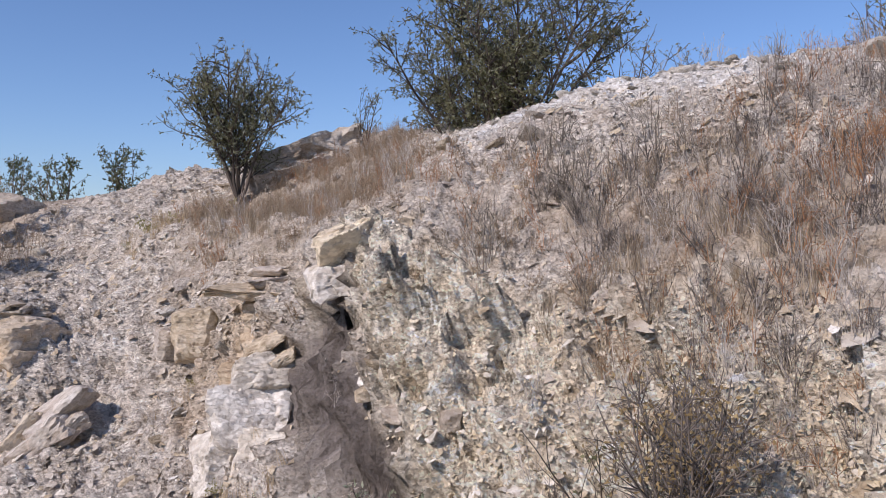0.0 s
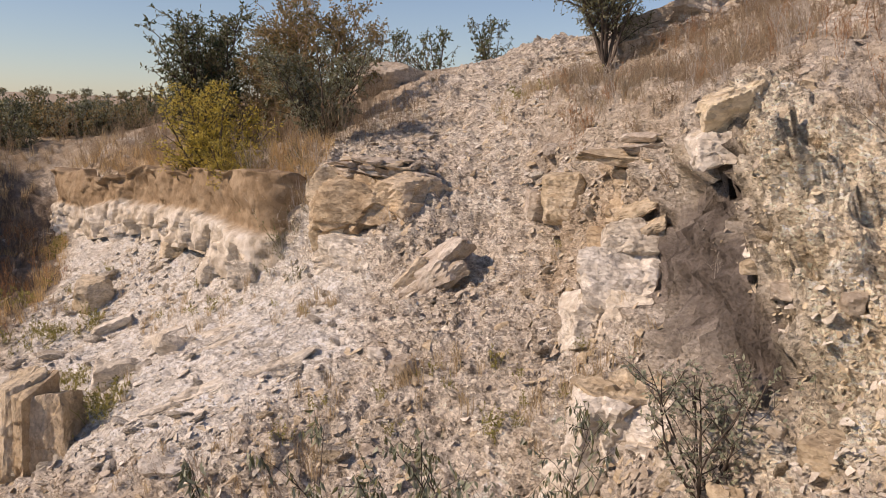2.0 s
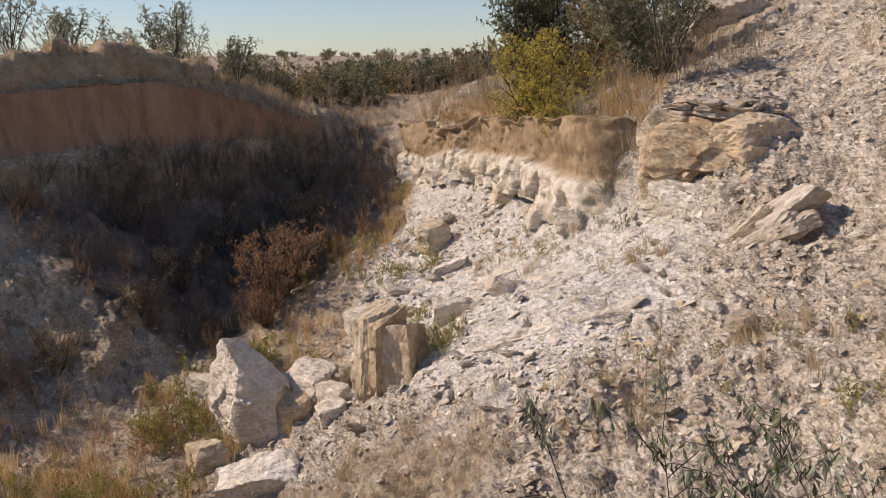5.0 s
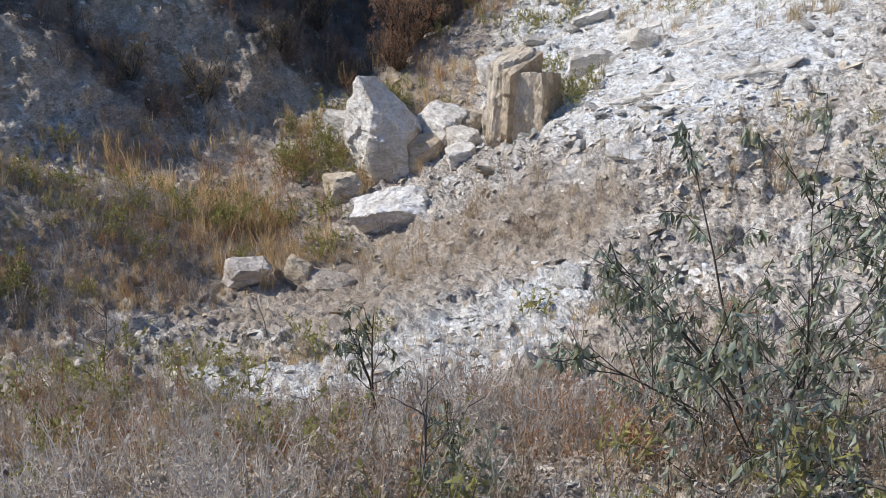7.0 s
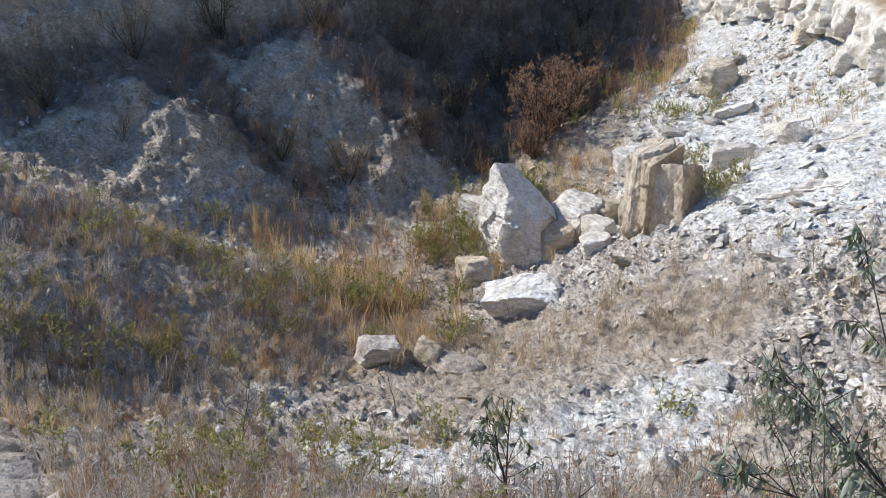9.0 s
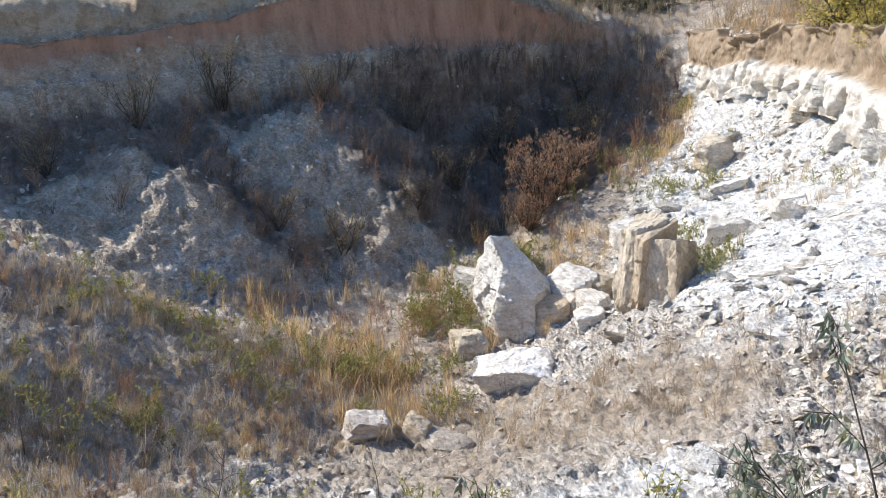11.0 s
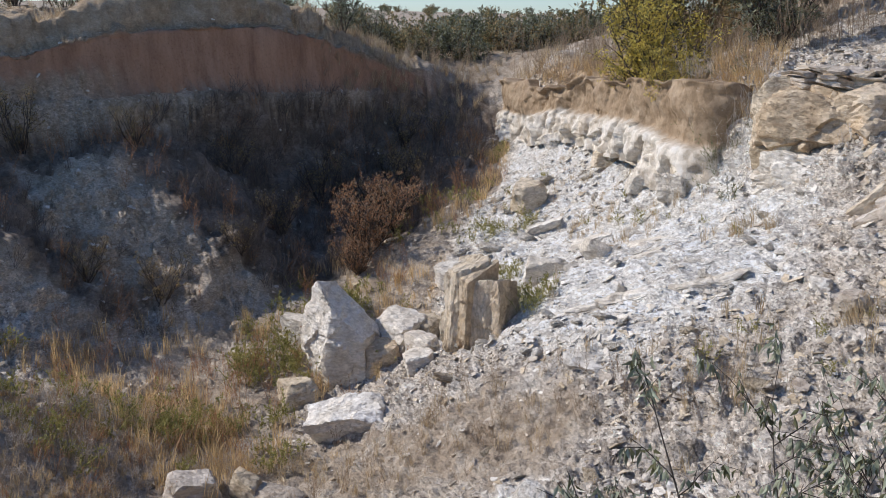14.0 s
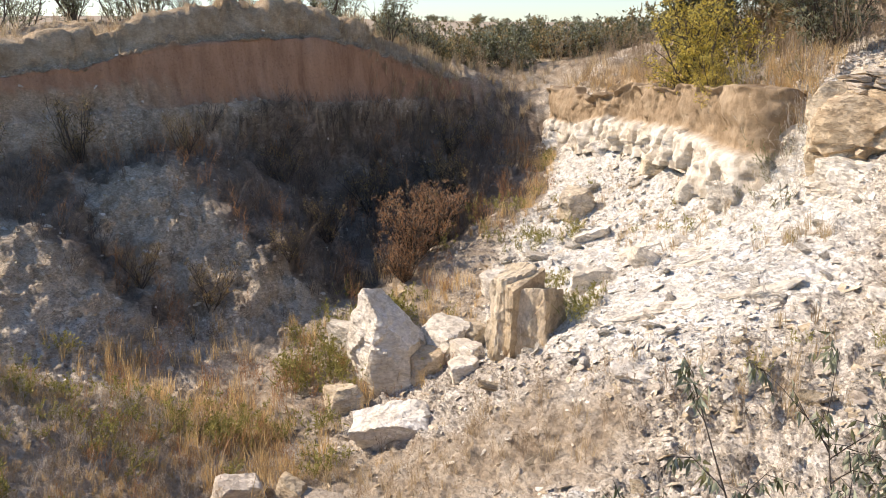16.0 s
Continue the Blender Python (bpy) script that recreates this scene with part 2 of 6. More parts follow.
PALE_SPUR = [(-14.6, 1.8), (-14.3, 3.2), (-13.4, 3.5), (-12.9, 3.95), (-12.45, 4.3), (-12.1, 4.7), (-11.75, 4.5), (-11.85, 3.9), (-12.4, 3.5), (-12.5, 2.95), (-12.9, 2.5), (-13.7, 1.9)]
PALE_FOOT = [(-13.6, -0.4), (-13.1, 0.9), (-12.5, 1.35), (-12.05, 1.7), (-11.5, 1.6), (-10.4, 1.1), (-10.0, 0.2), (-11.0, -1.5), (-13.0, -2.2)]


def cliff_run(x, y):
    """Distance from the eye's side to the lip of the red cliff, along the sight line: minus before it."""
    dx, dy = x - CENTRE[0], y - CENTRE[1]
    az = np.arctan2(-dx, dy)
    line = np.array(dense(LINES["red_lip"], 0.1))[:, :2] - CENTRE
    la, lr = np.arctan2(-line[:, 0], line[:, 1]), np.hypot(line[:, 0], line[:, 1])
    o = np.argsort(la)
    on = smooth(la.min(), la.min() + 0.06, az) * smooth(la.max(), la.max() - 0.06, az)
    return np.hypot(dx, dy) - np.interp(az, la[o], lr[o]), on


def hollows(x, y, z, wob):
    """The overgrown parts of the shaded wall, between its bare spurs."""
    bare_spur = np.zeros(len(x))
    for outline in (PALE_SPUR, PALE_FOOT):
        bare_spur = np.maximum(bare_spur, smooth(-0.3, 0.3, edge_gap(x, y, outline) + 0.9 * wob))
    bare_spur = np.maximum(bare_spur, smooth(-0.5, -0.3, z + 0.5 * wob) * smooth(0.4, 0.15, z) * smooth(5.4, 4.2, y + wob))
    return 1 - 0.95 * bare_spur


def zones(x, y, z):
    p = np.stack([x, y, z * 0.5], -1)
    wob = 0.45 * fbm(p * 0.9, 3, 5) + 0.18 * fbm(p * 4.0, 3, 8)
    chalk = np.maximum(smooth(-0.3, 0.5, edge_gap(x, y, CHALK_SLOPE) + wob), 0.85 * smooth(-0.12, 0.15, edge_gap(x, y, CHALK_RIM) + 0.35 * wob))
    chalk = np.maximum(chalk, 0.75 * smooth(1.2, 0.5, line_gap(x, y, "skyline") + 0.8 * wob) * smooth(-0.2, 0.5, x))
    soil = (0.58 + 0.1 * smooth(-4.8, -5.6, x)) * smooth(-0.25, 0.35, edge_gap(x, y, NEAR_SOIL) + wob)
    soil = np.maximum(soil, 0.66 * smooth(-0.3, 0.4, edge_gap(x, y, UPPER_SOIL) + wob))
    soil = np.maximum(soil, 0.8 * smooth(-0.3, 0.5, edge_gap(x, y, FLOOR_SOIL) + 1.4 * wob))
    soil = np.maximum(soil, 0.8 * smooth(-0.3, 0.3, edge_gap(x, y, PIT_SOIL) + 1.2 * wob))
    soil *= 1 - 0.8 * smooth(1.5, 0.9, line_gap(x, y, "skyline") + 0.8 * wob) * smooth(-0.2, 0.4, x)
    lip_x = np.interp(y, [q[1] for q in LINES["red_lip"]], [q[0] for q in LINES["red_lip"]])
    far = np.maximum(smooth(-0.02, -0.2, x - lip_x) * (x < -14), smooth(13.2, 14.4, y - 0.35 * x * 0 + wob) * smooth(-6.0, -9.0, x))
    far = np.maximum(far, 0.75 * smooth(1.6, 0.6, line_gap(x, y, "cliff_back") + wob))
    far = np.maximum(far, smooth(19, 23, np.hypot(x, y)))
    bank = smooth(0.5, 1.2, x * -1 - 11.2 + wob) * (x < -11) * (y < 13) * (-x - 0.45 > 1.2 * y) * smooth(0.02, -0.1, cliff_run(x, y)[0])
    soil = np.maximum.reduce([soil, far, bank * 0.45])
    soil *= 1 - 0.9 * smooth(-0.05, 0.2, edge_gap(x, y, CHALK_RIM) + 0.35 * wob)
    run, on = cliff_run(x, y)
    clay = on * smooth(-0.32, -0.2, run + 0.04 * wob) * smooth(0.03, -0.01, run) * (1 - 0.8 * smooth(4.4, 3.0, y + wob) * smooth(0.5, 0.38, z - 0.06 * y + 0.2 * wob))
    foot, top = np.array(LINES["cliff_foot"])[::1], np.array(LINES["cliff_top"])
    zf, zt = np.interp(x, foot[:, 0], foot[:, 2]), np.interp(x, top[:, 0], top[:, 2])
    up = (z - zf) / np.maximum(zt - zf, 0.2) + 0.25 * wob
    ochre = smooth(1.2, 0.7, line_gap(x, y, "cliff_top")) * smooth(0.35, 0.6, up) * smooth(1.7, 1.1, up) * smooth(-6.6, -7.2, x) * smooth(-14.0, -12.5, x)
    ochre = np.maximum(ochre, 0.5 * smooth(0.8, 0.2, np.hypot(x + 2.2, y - 8.0) + wob))
    # grey-brown recess face, with most of its shade put into the colour
    shaded_marl = smooth(-0.12, 0.18, edge_gap(x, y, RECESS) + 0.3 * wob)
    cream = smooth(-0.2, 0.5, edge_gap(x, y, CREAM_FACE) + wob)
    # dark overgrown soil; its colour also deepens the shade of the wall's hollows
    shaded_loam = 0.9 * bank * hollows(x, y, z, wob) * smooth(0.0, -0.25, z - 0.2 + 0.5 * wob)
    ochre = np.maximum(ochre, 0.62 * bank * (1 - shaded_loam))
    shaded_loam = np.maximum(shaded_loam, 0.6 * on * smooth(-0.05, -0.02, run) * smooth(0.1, 0.04, run))
    ochre = np.maximum(ochre, 0.8 * on * smooth(-0.03, 0.03, run) * smooth(4.5, 3.0, run))
    chalk = np.maximum(chalk, 0.6 * bank * np.clip(1 - shaded_loam / 0.9, 0, 1) * smooth(0.3, 0.05, z))
    return chalk, soil * (1 - chalk) * (1 - clay), clay, shaded_marl, cream, shaded_loam, ochre, bank


# ---- materials ----
def tree_of(name):
    m = bpy.data.materials.new(name)
    m.use_nodes = True
    nt = m.node_tree
    bsdf = nt.nodes["Principled BSDF"]
    bsdf.inputs["Specular IOR Level"].default_value = 0.25
    return m, nt, bsdf


def add(nt, kind, **values):
    n = nt.nodes.new(kind)
    for k, v in values.items():
        k = k.replace("_", " ")
        if k in n.inputs:
            n.inputs[k].default_value = v
    return n


def noise_node(nt, scale, detail=6.0, rough=0.6, coord=None):
    n = add(nt, "ShaderNodeTexNoise", Scale=scale, Detail=detail, Roughness=rough)
    if coord is not None:
        nt.links.new(coord, n.inputs["Vector"])
    return n


def ramp(nt, fac, stops):
    r = nt.nodes.new("ShaderNodeValToRGB")
    while len(r.color_ramp.elements) < len(stops):
        r.color_ramp.elements.new(0.5)
    for e, (pos, col) in zip(r.color_ramp.elements, stops):
        e.position, e.color = pos, (*col, 1)
    nt.links.new(fac, r.inputs[0])
    return r.outputs[0]


def mix(nt, fac, a, b, blend="MIX"):
    n = nt.nodes.new("ShaderNodeMix")
    n.data_type, n.blend_type = "RGBA", blend
    for sock, v in ((n.inputs[0], fac), (n.inputs[6], a), (n.inputs[7], b)):
        if isinstance(v, bpy.types.NodeSocket):
            nt.links.new(v, sock)
        else:
            sock.default_value = v if isinstance(v, (int, float)) else (*v, 1)
    return n.outputs[2]


def bump(nt, bsdf, heights):
    """A chain of bumps: (socket, strength, distance)."""
    last = None
    for sock, strength, dist in heights:
        b = add(nt, "ShaderNodeBump", Strength=strength, Distance=dist)
        nt.links.new(sock, b.inputs["Height"])
        if last is not None:
            nt.links.new(last, b.inputs["Normal"])
        last = b.outputs[0]
    nt.links.new(last, bsdf.inputs["Normal"])


def shards_of(nt, co, scale, seed=0.0, squash=(1.0, 1.0, 1.7), wobble=0.35):
    """Broken stone as flat tilted facets: a height in cell widths and a tone for each piece."""
    warp = noise_node(nt, scale * 0.8, 2, 0.5, co).outputs["Color"]
    off = nt.nodes.new("ShaderNodeVectorMath")
    off.operation = "MULTIPLY_ADD"
    off.inputs[1].default_value = (wobble / scale,) * 3
    nt.links.new(warp, off.inputs[0])
    nt.links.new(co, off.inputs[2])
    fit = nt.nodes.new("ShaderNodeMapping")
    fit.inputs["Scale"].default_value = squash
    fit.inputs["Location"].default_value = (seed, seed * 0.7, seed * 0.3)
    nt.links.new(off.outputs[0], fit.inputs["Vector"])
    cell = add(nt, "ShaderNodeTexVoronoi", Scale=scale, Randomness=1.0)
    nt.links.new(fit.outputs[0], cell.inputs["Vector"])
    sub = nt.nodes.new("ShaderNodeVectorMath")
    sub.operation = "SUBTRACT"
    nt.links.new(fit.outputs[0], sub.inputs[0])
    nt.links.new(cell.outputs["Position"], sub.inputs[1])
    lean = nt.nodes.new("ShaderNodeVectorMath")
    lean.operation = "SUBTRACT"
    nt.links.new(cell.outputs["Color"], lean.inputs[0])
    lean.inputs[1].default_value = (0.5, 0.5, 0.5)
    dot = nt.nodes.new("ShaderNodeVectorMath")
    dot.operation = "DOT_PRODUCT"
    nt.links.new(sub.outputs[0], dot.inputs[0])
    nt.links.new(lean.outputs[0], dot.inputs[1])
    part_ = nt.nodes.new("ShaderNodeSeparateColor")
    nt.links.new(cell.outputs["Color"], part_.inputs[0])
    level = nt.nodes.new("ShaderNodeMath")
    level.operation = "MULTIPLY_ADD"
    nt.links.new(dot.outputs["Value"], level.inputs[0])
    level.inputs[1].default_value = 2.2 * scale
    nt.links.new(part_.outputs[2], level.inputs[2])
    return level.outputs[0], part_.outputs[0]


def ground_material():
    m, nt, bsdf = tree_of("quarry ground")
    co = nt.nodes.new("ShaderNodeTexCoord").outputs["Object"]
    big = noise_node(nt, 0.55, 5, 0.6, co).outputs[0]
    mid = noise_node(nt, 3.2, 6, 0.65, co).outputs[0]
    fine = noise_node(nt, 22, 6, 0.7, co).outputs[0]
    grit = noise_node(nt, 90, 4, 0.7, co).outputs[0]
    coarse_h, coarse_t = shards_of(nt, co, 6.5)
    medium_h, medium_t = shards_of(nt, co, 15.0, 3.1)
    small_h, small_t = shards_of(nt, co, 38.0, 7.7)
    rock = ramp(nt, mid, [(0.28, (0.5, 0.425, 0.335)), (0.48, (0.67, 0.595, 0.5)), (0.7, (0.78, 0.725, 0.645))])
    rock = mix(nt, ramp(nt, big, [(0.35, (0, 0, 0)), (0.65, (1, 1, 1))]), rock, mix(nt, 0.45, rock, (0.46, 0.415, 0.37)))
    slide = nt.nodes.new("ShaderNodeMapping")
    slide.inputs["Rotation"].default_value = (0, 0, radians(38))
    slide.inputs["Scale"].default_value = (0.8, 3.6, 1.5)
    nt.links.new(co, slide.inputs["Vector"])
    streak = noise_node(nt, 2.2, 6, 0.7, slide.outputs[0]).outputs[0]
    chalk = ramp(nt, mid, [(0.25, (0.68, 0.63, 0.56)), (0.45, (0.79, 0.765, 0.715)), (0.7, (0.85, 0.835, 0.805))])
    chalk = mix(nt, 0.75, chalk, mix(nt, 1.0, chalk, ramp(nt, streak, [(0.33, (0.66, 0.6, 0.53)), (0.48, (0.97, 0.95, 0.92)), (0.7, (1.06, 1.06, 1.06))]), "MULTIPLY"))
    soil = ramp(nt, mid, [(0.25, (0.24, 0.178, 0.118)), (0.5, (0.4, 0.318, 0.228)), (0.72, (0.56, 0.485, 0.385))])
    upright = nt.nodes.new("ShaderNodeMapping")
    upright.inputs["Scale"].default_value = (2.2, 2.2, 0.35)
    nt.links.new(co, upright.inputs["Vector"])
    wash = noise_node(nt, 1.6, 6, 0.65, upright.outputs[0]).outputs[0]
    clay = ramp(nt, wash, [(0.3, (0.29, 0.16, 0.098)), (0.5, (0.42, 0.245, 0.15)), (0.7, (0.51, 0.315, 0.205))])
    cream = ramp(nt, mid, [(0.28, (0.64, 0.52, 0.36)), (0.48, (0.83, 0.735, 0.58)), (0.7, (0.88, 0.82, 0.69))])
    # streaked grey earth, painted darker to carry the recess's shade
    shaded_marl = ramp(nt, wash, [(0.32, (0.095, 0.078, 0.066)), (0.5, (0.165, 0.14, 0.122)), (0.68, (0.26, 0.225, 0.2))])
    # brown soil, made darker in colour for the deep shade on the wall
    shaded_loam = ramp(nt, mid, [(0.28, (0.1, 0.074, 0.056)), (0.5, (0.19, 0.148, 0.115)), (0.72, (0.36, 0.295, 0.24))])
    ochre = ramp(nt, mid, [(0.28, (0.37, 0.255, 0.148)), (0.5, (0.51, 0.38, 0.24)), (0.72, (0.61, 0.49, 0.345))])
    col = rock
    for name, layer in (("cream", cream), ("chalk", chalk), ("soil", soil), ("shaded_loam", shaded_loam), ("ochre", ochre), ("clay", clay), ("shaded_marl", shaded_marl)):
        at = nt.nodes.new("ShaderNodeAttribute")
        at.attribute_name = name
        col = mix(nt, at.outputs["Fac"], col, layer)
    col = mix(nt, 0.55, col, mix(nt, 1.0, col, ramp(nt, fine, [(0.3, (0.42, 0.4, 0.37)), (0.43, (1, 1, 1)), (0.68, (1.22, 1.21, 1.18))]), "MULTIPLY"))
    # each broken piece has a tone of its own; fine-grained earth and the darkened recess show less of it
    stony = nt.nodes.new("ShaderNodeAttribute")
    stony.attribute_name = "stony"
    toned = col
    for tone, low, high in ((coarse_t, 0.9, 1.12), (medium_t, 0.8, 1.2), (small_t, 0.72, 1.24)):
        toned = mix(nt, 1.0, toned, ramp(nt, tone, [(0.0, (low, low * 0.975, low * 0.94)), (0.55, (1, 1, 1)), (1.0, (high, high, high))]), "MULTIPLY")
    col = mix(nt, 1.0, mix(nt, stony.outputs["Fac"], col, toned), (0.9, 0.885, 0.86), "DARKEN")
    nt.links.new(col, bsdf.inputs["Base Color"])
    bsdf.inputs["Roughness"].default_value = 0.95

    def times(a, b):
        n = nt.nodes.new("ShaderNodeMath")
        n.operation = "MULTIPLY"
        nt.links.new(a, n.inputs[0])
        nt.links.new(b, n.inputs[1])
        return n.outputs[0]

    st = stony.outputs["Fac"]
    bump(nt, bsdf, [(mid, 0.5, 0.10), (wash, 0.6, 0.07), (times(coarse_h, st), 0.8, 0.04), (times(medium_h, st), 0.9, 0.027), (times(small_h, st), 0.95, 0.013), (fine, 0.8, 0.035), (grit, 0.7, 0.012)])
    return m


MAT_GROUND = ground_material()


# ---- the ground, one sheet to the horizon ----
def rubble(p, size, seed):
    """Broken stone: each cell of a loose lattice is a tilted flat facet."""
    g = p / size
    base = np.floor(g).astype(np.int64)
    best, out = np.full(len(p), 1e9), np.zeros(len(p))
    for dx in (-1, 0, 1):
        for dy in (-1, 0, 1):
            for dz in (-1, 0, 1):
                c = base + (dx, dy, dz)
                h = (c[:, 0] * 73856093 ^ c[:, 1] * 19349663 ^ c[:, 2] * 83492791 ^ seed * 2654435761) & 0x7FFFFFFF
                h = (h * 1103515245 + 12345) & 0x7FFFFFFF
                u = [((h >> s) & 255) / 255.0 for s in (3, 9, 15, 21)]
                off = g - (c + np.stack(u[:3], -1))
                d2 = (off ** 2).sum(1)
                tilt = off[:, 0] * (u[3] - 0.5) + off[:, 1] * (u[0] - 0.5) + off[:, 2] * (u[1] - 0.5)
                near = d2 < best
                best = np.where(near, d2, best)
                out = np.where(near, (u[2] - 0.5) + 1.3 * tilt, out)
    return out * size * 2


GRID = {}


def ground_sheet():
    fine_az = np.radians(np.arange(-34, 102, 0.185))
    rest_az = np.radians(np.arange(102, 325.5, 2.5))
    az = np.concatenate([fine_az, rest_az])
    steps = [0.3]
    while steps[-1] < 1300:
        r = steps[-1]
        steps.append(r * (1.07 if r < 0.9 else 1.0088 if r < 5.5 else 1.0058 if r < 19.5 else 1.02 if r < 42 else 1.1))
    rad = np.array(steps)
    A, R = np.meshgrid(az, rad, indexing="ij")
    # rings crowd together at the lip of the red cliff
    run, on = cliff_run(CENTRE[0] - np.sin(A).ravel() * R.ravel(), CENTRE[1] + np.cos(A).ravel() * R.ravel())
    R = R - (on * 0.55 * np.tanh(run / 0.62) * np.exp(-(run / 3.5) ** 2)).reshape(R.shape)
    x, y = CENTRE[0] - np.sin(A).ravel() * R.ravel(), CENTRE[1] + np.cos(A).ravel() * R.ravel()
    z = np.empty(A.shape)
    z[:, ::3], z[:, -1] = land(x.reshape(A.shape)[:, ::3].ravel(), y.reshape(A.shape)[:, ::3].ravel()).reshape(len(az), -1), land(x.reshape(A.shape)[:, -1], y.reshape(A.shape)[:, -1])
    some = np.unique(np.append(np.arange(0, len(rad), 3), len(rad) - 1))
    for i in range(len(az)):
        z[i] = np.interp(R[i], R[i, some], z[i, some])
    z = z.ravel()
    run, on = cliff_run(x, y)
    foot_z = np.interp(y, [q[1] for q in LINES["red_foot"]], [q[2] for q in LINES["red_foot"]])
    lip_z = np.interp(y, [q[1] for q in LINES["red_lip"]], [q[2] for q in LINES["red_lip"]])
    face = on * smooth(-0.5, -0.3, run) * smooth(0.3, 0.1, run)
    z = z * (1 - face) + face * (foot_z + (lip_z - foot_z) * np.clip((run + 0.2) / 0.2, 0, 1) ** 0.8 + 0.25 * np.clip(run, 0, 1))
    chalk, soil, clay, shaded_marl, cream, shaded_loam, ochre, bank = zones(x, y, z)
    P = np.stack([x, y, z], -1).reshape(len(az), len(rad), 3)
    du, dv = np.gradient(P, axis=0), np.gradient(P, axis=1)
    nrm = np.cross(dv, du).reshape(-1, 3)
    nrm /= np.linalg.norm(nrm, axis=1)[:, None] + 1e-12
    nrm *= np.sign(nrm[:, 2:3] + 1e-9)
    p = np.stack([x, y, z], -1)
    steep = 1 - nrm[:, 2]
    near = smooth(30, 20, np.hypot(x, y))
    q = p * (1, 1, 1.6)
    big = fbm(q * 0.8, 3, 21)
    lumps = np.abs(fbm(q * 2.6, 3, 31))
    chips = np.abs(fbm(q * 9.0, 3, 41))
    layers = fbm(np.stack([x * 0.5, y * 0.5, z * 7.0], -1), 3, 51)
    shards = 0.45 * rubble(q, 0.34, 61) + 0.5 * rubble(q, 0.15, 62) + 0.4 * rubble(q * (1, 1, 1.4), 0.075, 64)
    d = (0.37 * shards) * (1 - 0.75 * soil) * (1 - 0.72 * chalk) * (0.55 + 0.6 * steep) * (1 + 1.9 * cream) + 0.10 * big * (1 - 0.5 * chalk) + (0.16 * (1 - soil) * (1 - 0.6 * chalk) * (0.4 + steep)) * (lumps - 0.3) + 0.065 * (chips - 0.25) * (1 - 0.4 * chalk) + 0.10 * steep * layers * (1 - soil)
    d -= 0.2 * cream * (1 - shaded_marl) * smooth(0.15, 0.55, fbm(q * np.array((1.9, 1.9, 1.2)), 3, 81))
    slip, across = x * 0.79 + y * 0.62, y * 0.79 - x * 0.62
    d += 0.09 * chalk * (np.abs(fbm(np.stack([slip * 0.9, across * 4.5, z], -1), 3, 79)) - 0.3)
    dark_side = smooth(-11.4, -12.6, x) * smooth(-0.2, -1.0, run) * (x < -11) * (-x - 0.45 > 1.2 * y)
    d += dark_side * (0.13 * fbm(p * 1.1, 4, 73) + 0.14 * rubble(q, 0.4, 63))
    d += 0.13 * on * smooth(0.12, 0.4, run) * smooth(4.0, 2.5, run) * rubble(p * (1, 1, 0.5), 0.9, 66)
    d *= (1 - 0.3 * shaded_marl) * (1 - 0.85 * clay)
    d -= 0.14 * smooth(0.25, 0.75, shaded_marl) - 0.05 * shaded_marl * fbm(np.stack([x * 5, y * 5, z * 0.8], -1), 3, 75)
    d += clay * 0.07 * fbm(np.stack([x * 1.5, y * 1.5, z * 0.6], -1), 3, 76)
    d *= np.where(A.ravel() > radians(102), 0.3, 1.0)
    d *= near * smooth(0.2, 1.5, np.hypot(x - CENTRE[0], y - CENTRE[1]))
    p = p + nrm * d[:, None]
    # turf hangs a little over the red cliff
    lip = on * np.exp(-((run - 0.015) / 0.05) ** 2) * smooth(0.15, 0.4, lip_z - foot_z) * (0.6 + 0.5 * fbm(p * 2.0, 2, 78))
    p[:, 0] += 0.06 * lip * np.sin(A.ravel())
    p[:, 1] -= 0.06 * lip * np.cos(A.ravel())
    p[:, 2] -= 0.03 * lip
    na, nr = len(az), len(rad)
    GRID.update(p=p.reshape(na, nr, 3), n=nrm.reshape(na, nr, 3), az=az, rad=rad, reach=R, fine=len(fine_az),
                soil=soil.reshape(na, nr), chalk=chalk.reshape(na, nr), clay=clay.reshape(na, nr), cream=cream.reshape(na, nr), shaded_marl=shaded_marl.reshape(na, nr), bank=bank.reshape(na, nr), shaded_loam=shaded_loam.reshape(na, nr))
    i, j = np.meshgrid(np.arange(na), np.arange(nr - 1), indexing="ij")
    i2 = (i + 1) % na
    faces = np.stack([i * nr + j, i * nr + j + 1, i2 * nr + j + 1, i2 * nr + j], -1).reshape(-1, 4)
    # a small disc of ground closes the middle
    mid = len(p)
    p = np.concatenate([p, [[CENTRE[0], CENTRE[1], p[:na * nr:nr, 2].mean()]]])
    caps = [(mid, k * nr, ((k + 1) % na) * nr) for k in range(na)]
    me = bpy.data.meshes.new("ground")
    me.vertices.add(len(p))
    me.vertices.foreach_set("co", p.ravel())
    nq = len(faces)
    me.loops.add(nq * 4 + na * 3)
    me.loops.foreach_set("vertex_index", np.concatenate([faces.ravel(), np.array(caps).ravel()]).astype(np.int32))
    me.polygons.add(nq + na)
    me.polygons.foreach_set("loop_start", np.concatenate([np.arange(nq) * 4, nq * 4 + np.arange(na) * 3]).astype(np.int32))
    me.update(calc_edges=True)
    for name, val in (("chalk", chalk), ("soil", soil), ("clay", clay), ("shaded_marl", shaded_marl), ("cream", np.maximum(cream, bank)), ("shaded_loam", shaded_loam), ("ochre", ochre),
                      ("stony", near * (1 - 0.7 * soil) * (1 - 0.95 * clay) * (1 - 0.6 * shaded_marl) * (1 - 0.35 * shaded_loam) * (1 - 0.3 * chalk))):
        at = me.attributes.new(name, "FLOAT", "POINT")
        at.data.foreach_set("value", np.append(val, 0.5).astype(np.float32))
